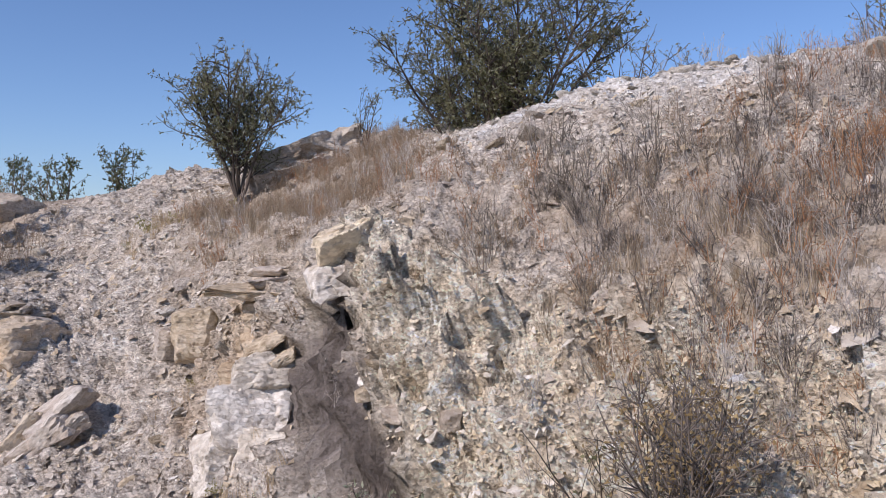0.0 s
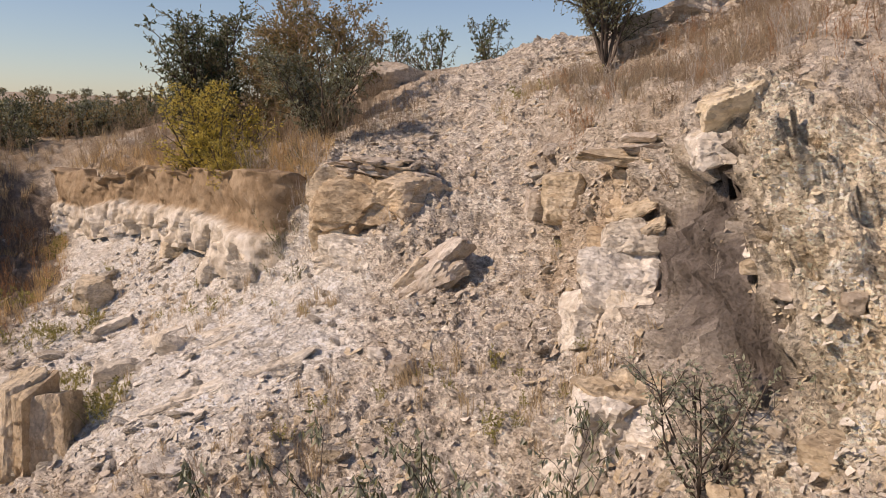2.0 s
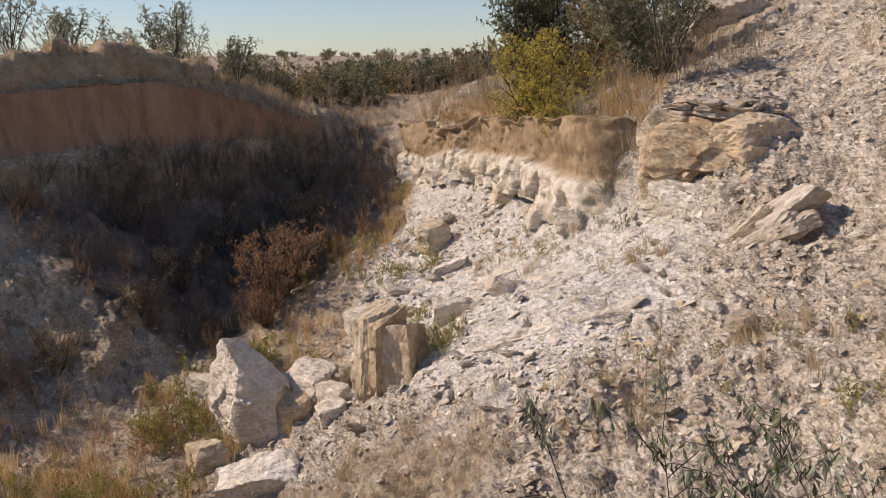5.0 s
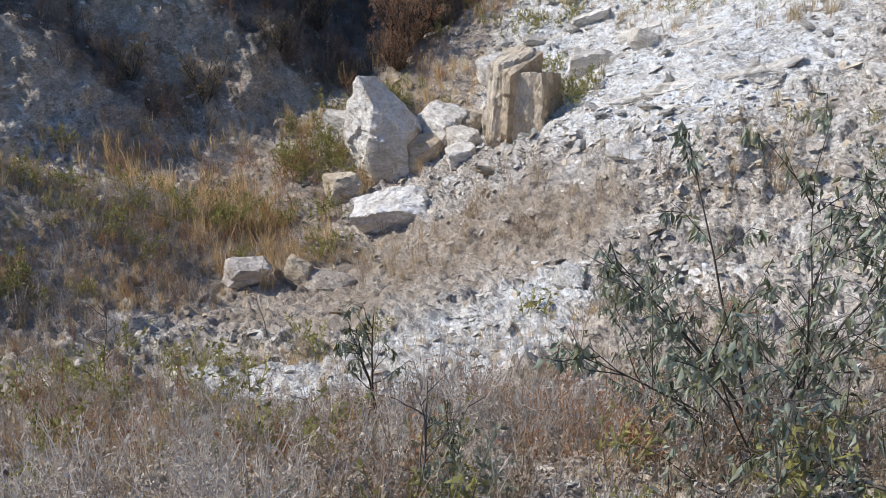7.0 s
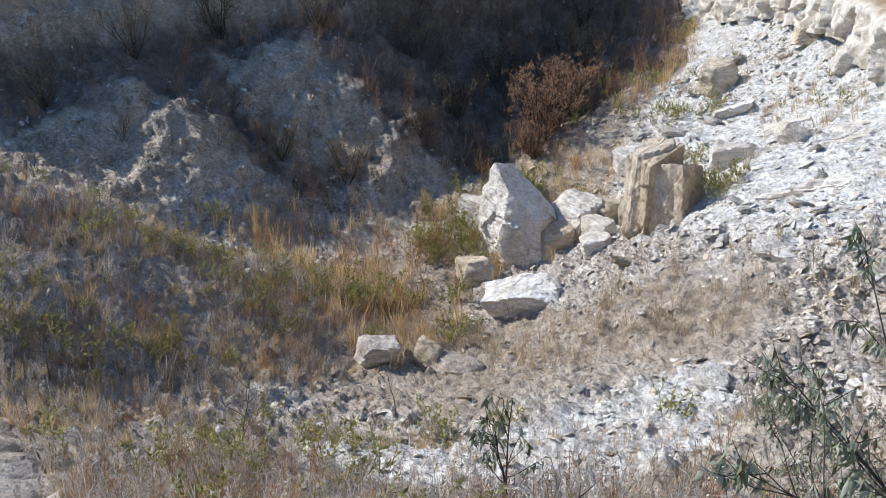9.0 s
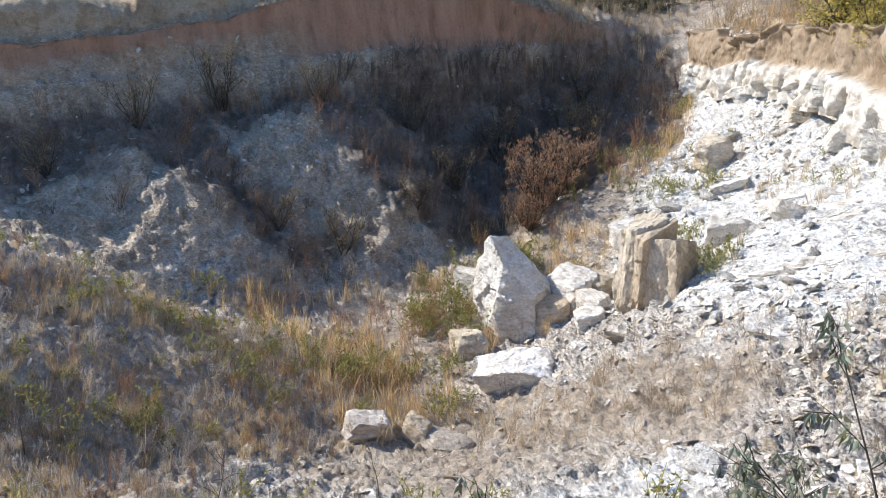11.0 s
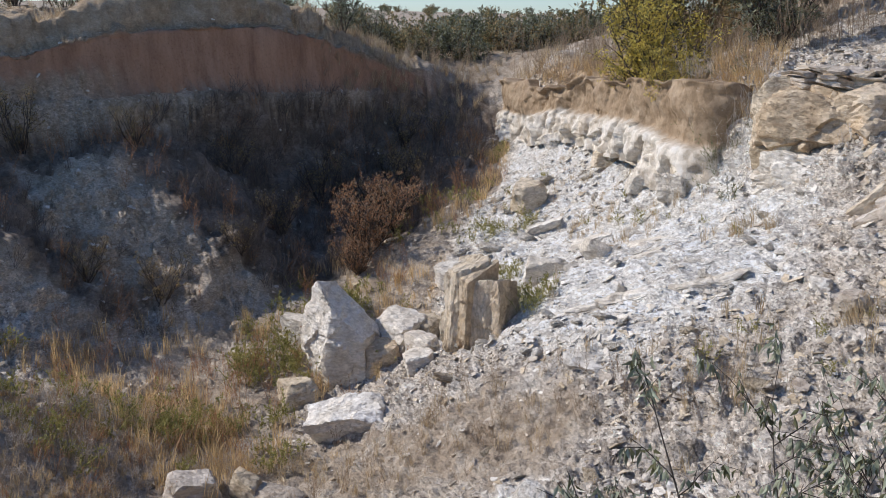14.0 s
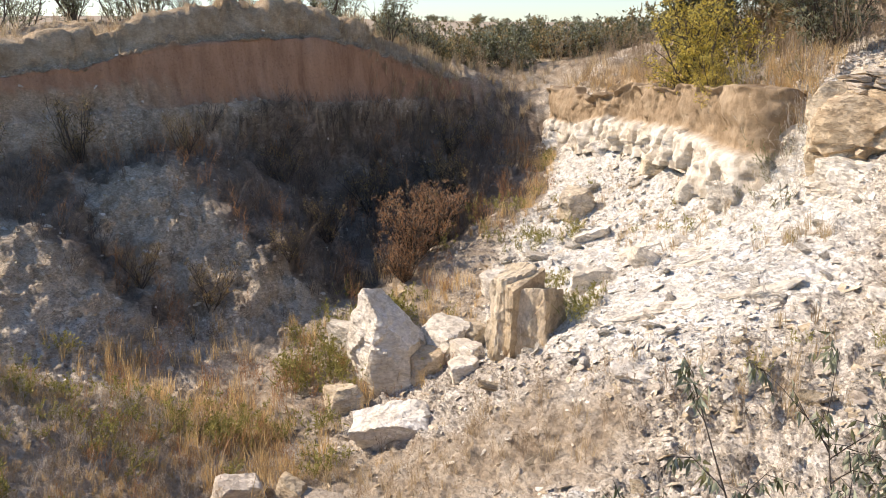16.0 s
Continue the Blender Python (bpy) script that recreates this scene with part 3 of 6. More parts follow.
    me.polygons.foreach_set("use_smooth", np.ones(nq + na, bool))
    me.materials.append(MAT_GROUND)
    me.validate()
    ob = new("ground", me)
    tagged(ob, "rough quarry ground of pale chalk, rubble and dry soil", "ground", kind="structure")
    return ob


ground = ground_sheet()


def ground_at(x, y):
    """Height of the rough ground at one place in plan."""
    dx, dy = x - CENTRE[0], y - CENTRE[1]
    a, r = math.atan2(-dx, dy), math.hypot(dx, dy)
    az, p = GRID["az"], GRID["p"]
    if a < az[0]:
        a += math.tau
    i = int(np.clip(np.searchsorted(az, a) - 1, 0, len(az) - 2))
    rad = GRID["reach"][i]
    j = int(np.clip(np.searchsorted(rad, r) - 1, 0, len(rad) - 2))
    u, v = (a - az[i]) / (az[i + 1] - az[i]), (r - rad[j]) / (rad[j + 1] - rad[j])
    return float((1 - u) * ((1 - v) * p[i, j, 2] + v * p[i, j + 1, 2]) + u * ((1 - v) * p[i + 1, j, 2] + v * p[i + 1, j + 1, 2]))


def spread(count, density, rng, reach=24.0):
    """Random places on the ground: places, normals and grid indices. density: weight for each grid vertex."""
    n, nr = GRID["fine"] - 1, len(GRID["rad"]) - 1
    p = GRID["p"][:n + 1, :nr + 1]
    area = np.linalg.norm(np.cross(p[1:, :-1] - p[:-1, :-1], p[:-1, 1:] - p[:-1, :-1]), axis=2)
    w = (area * density[:n, :nr] * (GRID["rad"][None, :nr] < reach)).ravel()
    k = rng.choice(len(w), count, p=w / w.sum())
    i, j = np.divmod(k, nr)
    u, v = rng.random((count, 1)), rng.random((count, 1))
    place = (1 - u) * ((1 - v) * p[i, j] + v * p[i, j + 1]) + u * ((1 - v) * p[i + 1, j] + v * p[i + 1, j + 1])
    return place, GRID["n"][i, j], (i, j)


class Heap:
    """Gathers many small pieces into one mesh."""

    def __init__(self):
        self.v, self.f, self.m, self.n = [], [], [], 0

    def put(self, verts, tris, slot=0):
        verts, tris = np.asarray(verts, float), np.asarray(tris, int)
        self.v.append(verts)
        self.f.append(tris + self.n)
        self.m.append(np.full(len(tris), slot))
        self.n += len(verts)

    def many(self, verts, tris, slot=0):
        """verts: (count, k, 3) copies of one template."""
        c, k = verts.shape[:2]
        t = (np.asarray(tris)[None] + (np.arange(c) * k)[:, None, None]).reshape(-1, 3)
        self.put(verts.reshape(-1, 3), t, slot)

    def mesh(self, name, mats, flat=False):
        me = bpy.data.meshes.new(name)
        v, f, m = np.concatenate(self.v), np.concatenate(self.f), np.concatenate(self.m)
        me.vertices.add(len(v))
        me.vertices.foreach_set("co", v.ravel())
        me.loops.add(len(f) * 3)
        me.loops.foreach_set("vertex_index", f.ravel().astype(np.int32))
        me.polygons.add(len(f))
        me.polygons.foreach_set("loop_start", (np.arange(len(f)) * 3).astype(np.int32))
        me.polygons.foreach_set("material_index", m.astype(np.int32))
        me.update(calc_edges=True)
        me.polygons.foreach_set("use_smooth", np.full(len(f), not flat))
        for mat in mats:
            me.materials.append(mat)
        me.validate()
        return me


def turned(template, yaw, tilt_x, tilt_y, size, place):
    """Copies of a template, each turned, tipped, sized and set down."""
    c, s = np.cos(yaw), np.sin(yaw)
    z0 = np.zeros_like(c)
    Rz = np.stack([np.stack([c, -s, z0], -1), np.stack([s, c, z0], -1), np.stack([z0, z0, z0 + 1], -1)], 1)
    cx, sx, cy, sy = np.cos(tilt_x), np.sin(tilt_x), np.cos(tilt_y), np.sin(tilt_y)
    Rx = np.stack([np.stack([z0 + 1, z0, z0], -1), np.stack([z0, cx, -sx], -1), np.stack([z0, sx, cx], -1)], 1)
    Ry = np.stack([np.stack([cy, z0, sy], -1), np.stack([z0, z0 + 1, z0], -1), np.stack([-sy, z0, cy], -1)], 1)
    R = Rx @ Ry @ Rz
    size = np.asarray(size, float)
    size = size[:, None] if size.ndim == 1 else size
    return np.einsum("nij,nkj->nki", R, template[None] * size[:, None, :]) + place[:, None, :]


def part(name, data, parent, label=""):
    ob = new(name, data)
    ob.parent = parent
    if label:
        tagged(ob, label)
    return ob


# ---- stone ----
def stone_material(name, dark, mid_c, light, bands=0.0, rough=0.92):
    m, nt, bsdf = tree_of(name)
    co = nt.nodes.new("ShaderNodeTexCoord").outputs["Object"]
    info = nt.nodes.new("ShaderNodeObjectInfo").outputs["Random"]
    island = nt.nodes.new("ShaderNodeNewGeometry").outputs["Random Per Island"]
    n1 = noise_node(nt, 2.3, 7, 0.65, co).outputs[0]
    n2 = noise_node(nt, 14, 7, 0.7, co).outputs[0]
    n3 = noise_node(nt, 70, 5, 0.7, co).outputs[0]
    stretch = nt.nodes.new("ShaderNodeMapping")
    stretch.inputs["Scale"].default_value = (2.5, 2.5, 13.0)
    nt.links.new(co, stretch.inputs["Vector"])
    strata = noise_node(nt, 1.3, 5, 0.6, stretch.outputs[0]).outputs[0]
    col = ramp(nt, n1, [(0.3, dark), (0.5, mid_c), (0.72, light)])
    col = mix(nt, 0.5, col, mix(nt, 1.0, col, ramp(nt, n2, [(0.3, (0.6, 0.57, 0.52)), (0.5, (1, 1, 1)), (0.7, (1.15, 1.14, 1.12))]), "MULTIPLY"))
    if bands:
        col = mix(nt, bands, col, mix(nt, 1.0, col, ramp(nt, strata, [(0.36, (0.62, 0.52, 0.42)), (0.5, (1, 1, 1)), (0.7, (1.1, 1.08, 1.04))]), "MULTIPLY"))
    vary = nt.nodes.new("ShaderNodeMath")
    vary.operation = "ADD"
    nt.links.new(info, vary.inputs[0])
    nt.links.new(island, vary.inputs[1])
    wrap = nt.nodes.new("ShaderNodeMath")
    wrap.operation = "FRACT"
    nt.links.new(vary.outputs[0], wrap.inputs[0])
    tone = ramp(nt, wrap.outputs[0], [(0.0, (0.82, 0.79, 0.74)), (0.5, (0.98, 0.95, 0.9)), (1.0, (1.08, 1.08, 1.08))])
    col = mix(nt, 1.0, col, tone, "MULTIPLY")
    nt.links.new(col, bsdf.inputs["Base Color"])
    bsdf.inputs["Roughness"].default_value = rough
    broken_h, broken_t = shards_of(nt, co, 9.0, 1.9, (1.0, 1.0, 1.5), 0.6)
    splinter_h, splinter_t = shards_of(nt, co, 27.0, 5.3, (1.0, 1.0, 1.9), 0.6)
    for tone, low, high in ((broken_t, 0.92, 1.08), (splinter_t, 0.88, 1.12)):
        col = mix(nt, 1.0, col, ramp(nt, tone, [(0.0, (low, low * 0.98, low * 0.95)), (0.5, (1, 1, 1)), (1.0, (high, high, high))]), "MULTIPLY")
    nt.links.new(col, bsdf.inputs["Base Color"])
    bump(nt, bsdf, [(strata, 0.6 * bands + 0.02, 0.06), (broken_h, 0.8, 0.02), (splinter_h, 0.8, 0.009), (n2, 0.8, 0.03), (n3, 0.6, 0.008)])
    return m


MAT_CHALK = stone_material("white limestone", (0.6, 0.54, 0.45), (0.75, 0.705, 0.63), (0.83, 0.805, 0.76), 0.25)
MAT_CREAM = stone_material("cream limestone", (0.46, 0.38, 0.27), (0.61, 0.52, 0.39), (0.72, 0.65, 0.54), 0.4)
MAT_PALE = stone_material("pale yellow limestone", (0.58, 0.49, 0.345), (0.74, 0.65, 0.49), (0.82, 0.76, 0.63), 0.2)
MAT_OCHRE = stone_material("ochre limestone", (0.42, 0.32, 0.21), (0.57, 0.465, 0.335), (0.68, 0.595, 0.475), 0.3)
MAT_GREY = stone_material("grey limestone", (0.42, 0.36, 0.3), (0.57, 0.51, 0.44), (0.68, 0.64, 0.57), 0.35)


def rock_mesh(name, size, seed, mat, level=4, cuts=9, rough=0.05, layers=0.0, boxy=0.75, leaning=(0, 0), flats=(), chip=0.3):
    """A broken block: a dense ball pressed onto the flats of a chipped box, then weathered."""
    rng = np.random.default_rng(seed)
    bm = bmesh.new()
    bmesh.ops.create_icosphere(bm, subdivisions=level, radius=1.0)
    d = np.array([v.co for v in bm.verts])
    d /= np.linalg.norm(d, axis=1)[:, None]
    normals = [np.array(a, float) for a in ((1, 0, 0), (-1, 0, 0), (0, 1, 0), (0, -1, 0), (0, 0, 1), (0, 0, -1))]
    normals = [n + rng.normal(0, 0.13, 3) for n in normals]
    offs = list(rng.uniform(boxy, 1.0, 6))
    for k in range(cuts):
        n = rng.normal(0, 1, 3)
        normals.append(n)
        offs.append(rng.uniform(0.95, 1.22))
    if flats:
        normals = [np.array(f[:3], float) for f in flats] + normals[6:]
        offs = [f[3] for f in flats] + [o + 0.06 for o in offs[6:]]
    N = np.array(normals)
    N /= np.linalg.norm(N, axis=1)[:, None]
    dots = np.maximum(d @ N.T, 1e-3)
    r = (np.array(offs)[None] / dots).min(1)
    p = d * r[:, None] * np.array(size) * 0.5
    q = p + seed * 3.7
    s = max(size)
    disp = rough * s * (0.5 * fbm(q * 2.2 / s, 3, seed) + 0.5 * (np.abs(fbm(q * 6.0 / s, 3, seed + 5)) - 0.3))
    if layers:
        steps = fbm(np.stack([q[:, 0] * 0.6, q[:, 1] * 0.6, q[:, 2] * 9.0], -1) / s, 3, seed + 9)
        disp += layers * s * steps * (1 - np.abs(d[:, 2]) ** 2)
    disp += 0.16 * chip * (rubble(q / s, 0.34, seed + 3) + 0.5 * rubble(q / s, 0.15, seed + 4)) * s
    p = p + d * disp[:, None]
    p[:, 0] += leaning[0] * p[:, 2]
    p[:, 1] += leaning[1] * p[:, 2]
    for v, c in zip(bm.verts, p):
        v.co = c
    me = bpy.data.meshes.new(name)
    bm.to_mesh(me)
    bm.free()
    me.polygons.foreach_set("use_smooth", np.ones(len(me.polygons), bool))
    me.set_sharp_from_angle(angle=radians(28))
    me.materials.append(mat)
    return me


def boulder(x, y, size, seed, mat, label, sink=0.15, turn=0.0, tip=(0, 0), z=None, name="boulder", category="boulder", group="", **kw):
    """A rock that rests in the ground. size: across, deep, high."""
    me = rock_mesh(name, size, seed, mat, **kw)
    ob = new(name, me)
    base = ground_at(x, y) if z is None else z
    ob.matrix_world = pose(x, y, base + size[2] * (0.5 - sink), tip[0], tip[1], turn)
    return tagged(ob, label, category, group)


# ---- boulders and ledges, from the pit floor upwards ----
boulder(-9.3, 4.55, (1.0, 0.9, 1.4), 11, MAT_CHALK, "large white limestone boulder with a pointed top on the pit floor", 0.13, 28, level=5, cuts=6, rough=0.045, layers=0.012, chip=0.42,
        flats=((-1, 0.05, 0.1, 0.8), (0.55, 0.1, 0.85, 0.62), (-0.45, -1, 0.42, 0.66), (0.6, -0.9, 0.3, 0.82), (1, 0.1, 0.15, 1.0), (0, 1, 0.2, 0.8), (0, 0, -1, 1.0), (-0.5, -0.8, -0.3, 0.8)))
upright = new("split_block")
upright.location = (-7.62, 5.62, ground_at(-7.62, 5.62) - 0.12)
tagged(upright, "tall upright block of banded ochre limestone with a vertical split", "boulder")
for dx, dy, dz, size, seed, mat, flats in (
        (-0.16, -0.1, 0.52, (1.12, 0.62, 0.5), 24, MAT_CREAM, ((1, -0.1, 0.05, 0.88), (-1, 0, 0, 1.0), (0.18, -0.3, 1, 0.8), (0.0, -0.45, -1, 0.75), (0.2, -1, 0.25, 0.72), (0, 1, 0, 0.95), (0.05, -0.9, -0.6, 0.74))),
        (0.05, -0.06, 0.5, (1.04, 0.55, 0.2), 25, MAT_OCHRE, ((1, -0.2, 0.0, 0.9), (-1, 0, 0, 1.0), (0.05, -0.1, 1, 0.9), (0.0, -0.3, -1, 0.9), (0.1, -1, 0.1, 0.85), (0, 1, 0, 0.95))),
        (0.28, 0.08, 0.47, (0.95, 0.55, 0.36), 29, MAT_OCHRE, ((1, 0.1, 0.1, 0.9), (-1, 0, 0, 1.0), (0.0, 0.1, 1, 0.9), (0.25, 0.1, -1, 0.85), (0.1, -1, -0.2, 0.75), (0, 1, 0, 0.9)))):
    ob = part("slab", rock_mesh("slab", size, seed, mat, level=5, cuts=4, rough=0.04, layers=0.03, chip=0.3, flats=flats), upright)
    ob.matrix_local = pose(dx, dy, dz, 0, 0, 10) @ pose(0, 0, 0, 0, -90, 0)
boulder(-7.75, 3.9, (0.95, 0.6, 0.5), 33, MAT_CHALK, "slanting white limestone slab on the gully floor", 0.2, 58, level=5, cuts=6, rough=0.06,
        flats=((-0.45, -0.1, 0.9, 0.55), (0.3, -0.3, 0.9, 0.75), (-0.2, -1, -0.25, 0.7), (1, 0, 0.2, 0.85), (-1, 0, -0.2, 1.0), (0, 1, 0.2, 0.9), (0, 0, -1, 1)))
boulder(-9.05, 5.35, (0.75, 0.6, 0.55), 41, MAT_CHALK, "white limestone block beside the pointed boulder", 0.2, 20, level=4)
boulder(-8.8, 4.9, (0.5, 0.42, 0.42), 43, MAT_OCHRE, "small ochre limestone block at a boulder's foot", 0.2, 75, level=4)
boulder(-8.9, 5.7, (0.55, 0.5, 0.5), 45, MAT_CREAM, "cream limestone block among larger boulders", 0.2, 110, level=4)
boulder(-8.4, 5.3, (0.5, 0.35, 0.34), 47, MAT_CHALK, "white limestone chunk at the slope's foot", 0.2, 10, level=4)
boulder(-8.0, 5.0, (0.4, 0.4, 0.3), 48, MAT_CHALK, "white limestone chunk at the slope's foot", 0.2, 66, level=4)
boulder(-10.3, 4.65, (0.7, 0.62, 0.56), 51, MAT_CHALK, "low rounded white limestone boulder in dry grass", 0.3, 40, level=4, boxy=0.75, cuts=10)
boulder(-11.4, 4.05, (0.36, 0.28, 0.2), 53, MAT_GREY, "small grey stone lying in low plants", 0.25, 20, level=3)
boulder(-9.0, 3.85, (0.5, 0.3, 0.42), 55, MAT_CREAM, "square limestone block before the pointed boulder", 0.25, 60, level=4, boxy=0.9)
boulder(-7.45, 1.95, (0.52, 0.36, 0.28), 57, MAT_GREY, "layered white limestone block on stony ground", 0.15, 75, (6, 4), level=4, layers=0.03)
boulder(-7.2, 2.42, (0.34, 0.3, 0.3), 59, MAT_CREAM, "chipped white limestone block on stony ground", 0.15, 30, (0, 12), level=4)
boulder(-6.9, 2.6, (0.5, 0.3, 0.16), 61, MAT_GREY, "flat grey limestone slab on stony ground", 0.3, 40, level=3)
boulder(-10.6, 9.05, (0.55, 0.5, 0.6), 63, MAT_CREAM, "square cream limestone block half in scrub", 0.2, 55, level=4, boxy=0.9, layers=0.02)
boulder(-9.5, 7.4, (0.6, 0.3, 0.2), 65, MAT_CHALK, "long pale limestone plate on the slope", 0.3, 40, (8, 14), level=4)
boulder(-9.9, 6.9, (0.55, 0.4, 0.42), 67, MAT_CHALK, "pale limestone block at the slope's foot", 0.25, 15, level=4)
boulder(-7.4, 7.4, (0.45, 0.25, 0.28), 69, MAT_CHALK, "tilted white limestone plate on the slope", 0.3, 35, (20, 20), level=3)
boulder(-7.9, 7.0, (0.7, 0.25, 0.5), 71, MAT_CHALK, "upright splintered limestone plates on the slope", 0.35, 55, (18, 0), level=4, layers=0.03)
boulder(-5.2, 5.0, (0.4, 0.26, 0.1), 73, MAT_CHALK, "bright white flat stone on the slope", 0.2, 30, (14, 10), level=3)
boulder(-3.6, 6.5, (0.36, 0.24, 0.2), 75, MAT_GREY, "grey limestone chunk on the rubble slope", 0.2, 100, level=3)
boulder(-3.97, 6.6, (0.2, 0.16, 0.12), 77, MAT_CHALK, "small white stone on the rubble slope", 0.2, 20, level=3)

# long ledges that step across the white slope
for k, (x, y, w, turn) in enumerate(((-5.8, 6.05, 1.5, 32), (-5.1, 6.5, 1.1, 30), (-7.0, 7.9, 1.2, 38), (-8.3, 8.3, 1.0, 36), (-6.3, 7.2, 1.3, 34), (-9.7, 8.6, 0.9, 40))):
    boulder(x, y, (0.75 * w, 0.3, 0.13), 401 + k, MAT_CHALK, "long white limestone ledge breaking out of the slope", 0.55, turn, (0, -21), level=4, cuts=6, rough=0.05, layers=0.02, chip=0.4, name="rock_ledge", category="rock", group="ledges of the white slope")

# the ochre block that crops out of the slope, with its weathered cap
crag = new("rock_outcrop")
crag.location = (-5.4, 9.2, 0.0)
tagged(crag, "ochre limestone crag with a rough broken face under thin layered slabs", "rock outcrop")
FACE = ((0.05, -1, 0.12, 0.8), (0.9, -0.45, 0.0, 0.86), (-1, -0.2, 0.05, 0.92), (0, 1, 0, 1.0), (0, -0.1, 1, 0.9), (0.1, -0.5, -1, 0.92))
for name, dx, dy, dz, size, seed, mat, turn, lay, chip, flats in (
        ("block", 0.0, -0.05, 0.36, (1.6, 1.1, 0.92), 81, MAT_OCHRE, 12, 0.012, 0.85, FACE), ("block", 0.52, 0.25, 0.4, (0.6, 0.8, 0.66), 83, MAT_OCHRE, 8, 0.012, 0.6, FACE),
        ("block", -0.68, -0.14, 0.2, (0.5, 0.55, 1.15), 87, MAT_CREAM, 18, 0.02, 0.7, ()), ("block", -0.34, -0.3, 0.05, (0.4, 0.4, 0.6), 86, MAT_PALE, 30, 0.02, 0.7, ()),
        ("block", -0.1, -0.28, -0.3, (1.1, 0.55, 0.62), 89, MAT_CHALK, 14, 0.03, 0.9, ()), ("block", 0.4, -0.22, -0.22, (0.6, 0.5, 0.5), 88, MAT_CHALK, 40, 0.03, 0.8, ())):
    ob = part(name, rock_mesh(name, size, seed, mat, level=5, cuts=6, rough=0.05, layers=lay, boxy=0.92, chip=chip, flats=flats), crag)
    ob.matrix_local = pose(dx, dy, dz, 0, 0, turn)
slab_rng = np.random.default_rng(19)
for k in range(26):
    w = slab_rng.uniform(0.18, 0.42)
    ob = part("slab", rock_mesh("slab", (w, w * 0.75, w * slab_rng.uniform(0.12, 0.24)), 640 + k, (MAT_GREY, MAT_CREAM)[k % 4 == 3], level=3, cuts=6, rough=0.05, boxy=0.85, chip=0.35), crag)
    ob.matrix_local = pose(slab_rng.uniform(-0.72, 0.62), slab_rng.uniform(-0.2, 0.5), 0.75 + 0.045 * (k % 5), slab_rng.normal(0, 5), slab_rng.normal(0, 7), slab_rng.uniform(0, 180))

# leaning plates below the crag
plates = new("leaning_plates")
plates.location = (-4.15, 8.22, -0.42)
tagged(plates, "leaning grey limestone plates over a dark hollow", "rock outcrop")
for k, (dx, dy, dz, size, tip, turn) in enumerate(((0.0, -0.05, 0.05, (0.8, 0.6, 0.26), (0, -38), 16), (0.1, 0.12, 0.26, (0.75, 0.55, 0.26), (4, -38), 22), (-0.22, 0.02, 0.12, (0.45, 0.4, 0.16), (-6, -48), 20), (0.26, -0.02, 0.16, (0.42, 0.4, 0.2), (0, -38), 26))):
    ob = part("plate", rock_mesh("plate", size, 101 + k, (MAT_GREY, MAT_CREAM)[k % 3 == 2], level=4, cuts=6, rough=0.05, layers=0.01, boxy=0.85, chip=0.4), plates)
    ob.matrix_local = pose(dx, dy, dz, tip[0], tip[1], turn)

boulder(-2.72, 8.72, (0.5, 0.5, 0.62), 121, MAT_CREAM, "square cream limestone block set in the slope", 0.3, 12, level=4, boxy=0.92, layers=0.02, z=0.5)
boulder(-3.1, 9.0, (0.36, 0.36, 0.36), 123, MAT_GREY, "grey limestone block set in the slope", 0.3, 40, level=4, z=0.45)

# a stack of flat plates on a crumbling ochre pillar
stack = new("plate_stack")
stack.location = (-1.76, 7.85, 1.1)
tagged(stack, "thin limestone plates stacked on a crumbling ochre pillar", "rock outcrop")
for k, (dx, dy, dz, size, tip, turn) in enumerate(((-0.05, 0, 0.06, (0.85, 0.6, 0.1), (4, 6), 0), (0.12, 0.05, 0.17, (0.62, 0.5, 0.1), (-3, -8), 25), (0.3, -0.02, 0.05, (0.5, 0.45, 0.13), (6, -12), 50), (0.05, 0.1, 0.27, (0.45, 0.4, 0.09), (0, -4), 70), (0.35, 0.1, 0.24, (0.3, 0.3, 0.1), (0, 10), 10))):
    ob = part("plate", rock_mesh("plate", size, 131 + k, (MAT_CREAM, MAT_GREY)[k % 2], level=4, cuts=7, rough=0.05, boxy=0.85, chip=0.3), stack)
    ob.matrix_local = pose(dx, dy, dz, tip[0], tip[1], turn)
for k, (dx, dz, w, h) in enumerate(((-0.05, -0.2, 0.4, 0.42), (0.0, -0.55, 0.5, 0.42), (-0.2, -0.85, 0.5, 0.4))):
    ob = part("pillar", rock_mesh("pillar", (w, 0.4, h), 141 + k, MAT_OCHRE, level=4, rough=0.09, layers=0.04), stack, "crumbling ochre stone")
    ob.matrix_local = pose(dx, 0.08 - 0.12 * k, dz)
for k, (x, y, z, tip) in enumerate(((-1.62, 7.4, 0.66, -26), (-1.55, 7.3, 0.48, -30))):
    boulder(x, y, (0.5, 0.36, 0.13), 151 + k, MAT_CREAM, "slanting thin limestone plate in the gully side", 0.0, 10, (6, tip), z=z, level=4, name="rock_plate", category="rock", group="plates in the gully side")

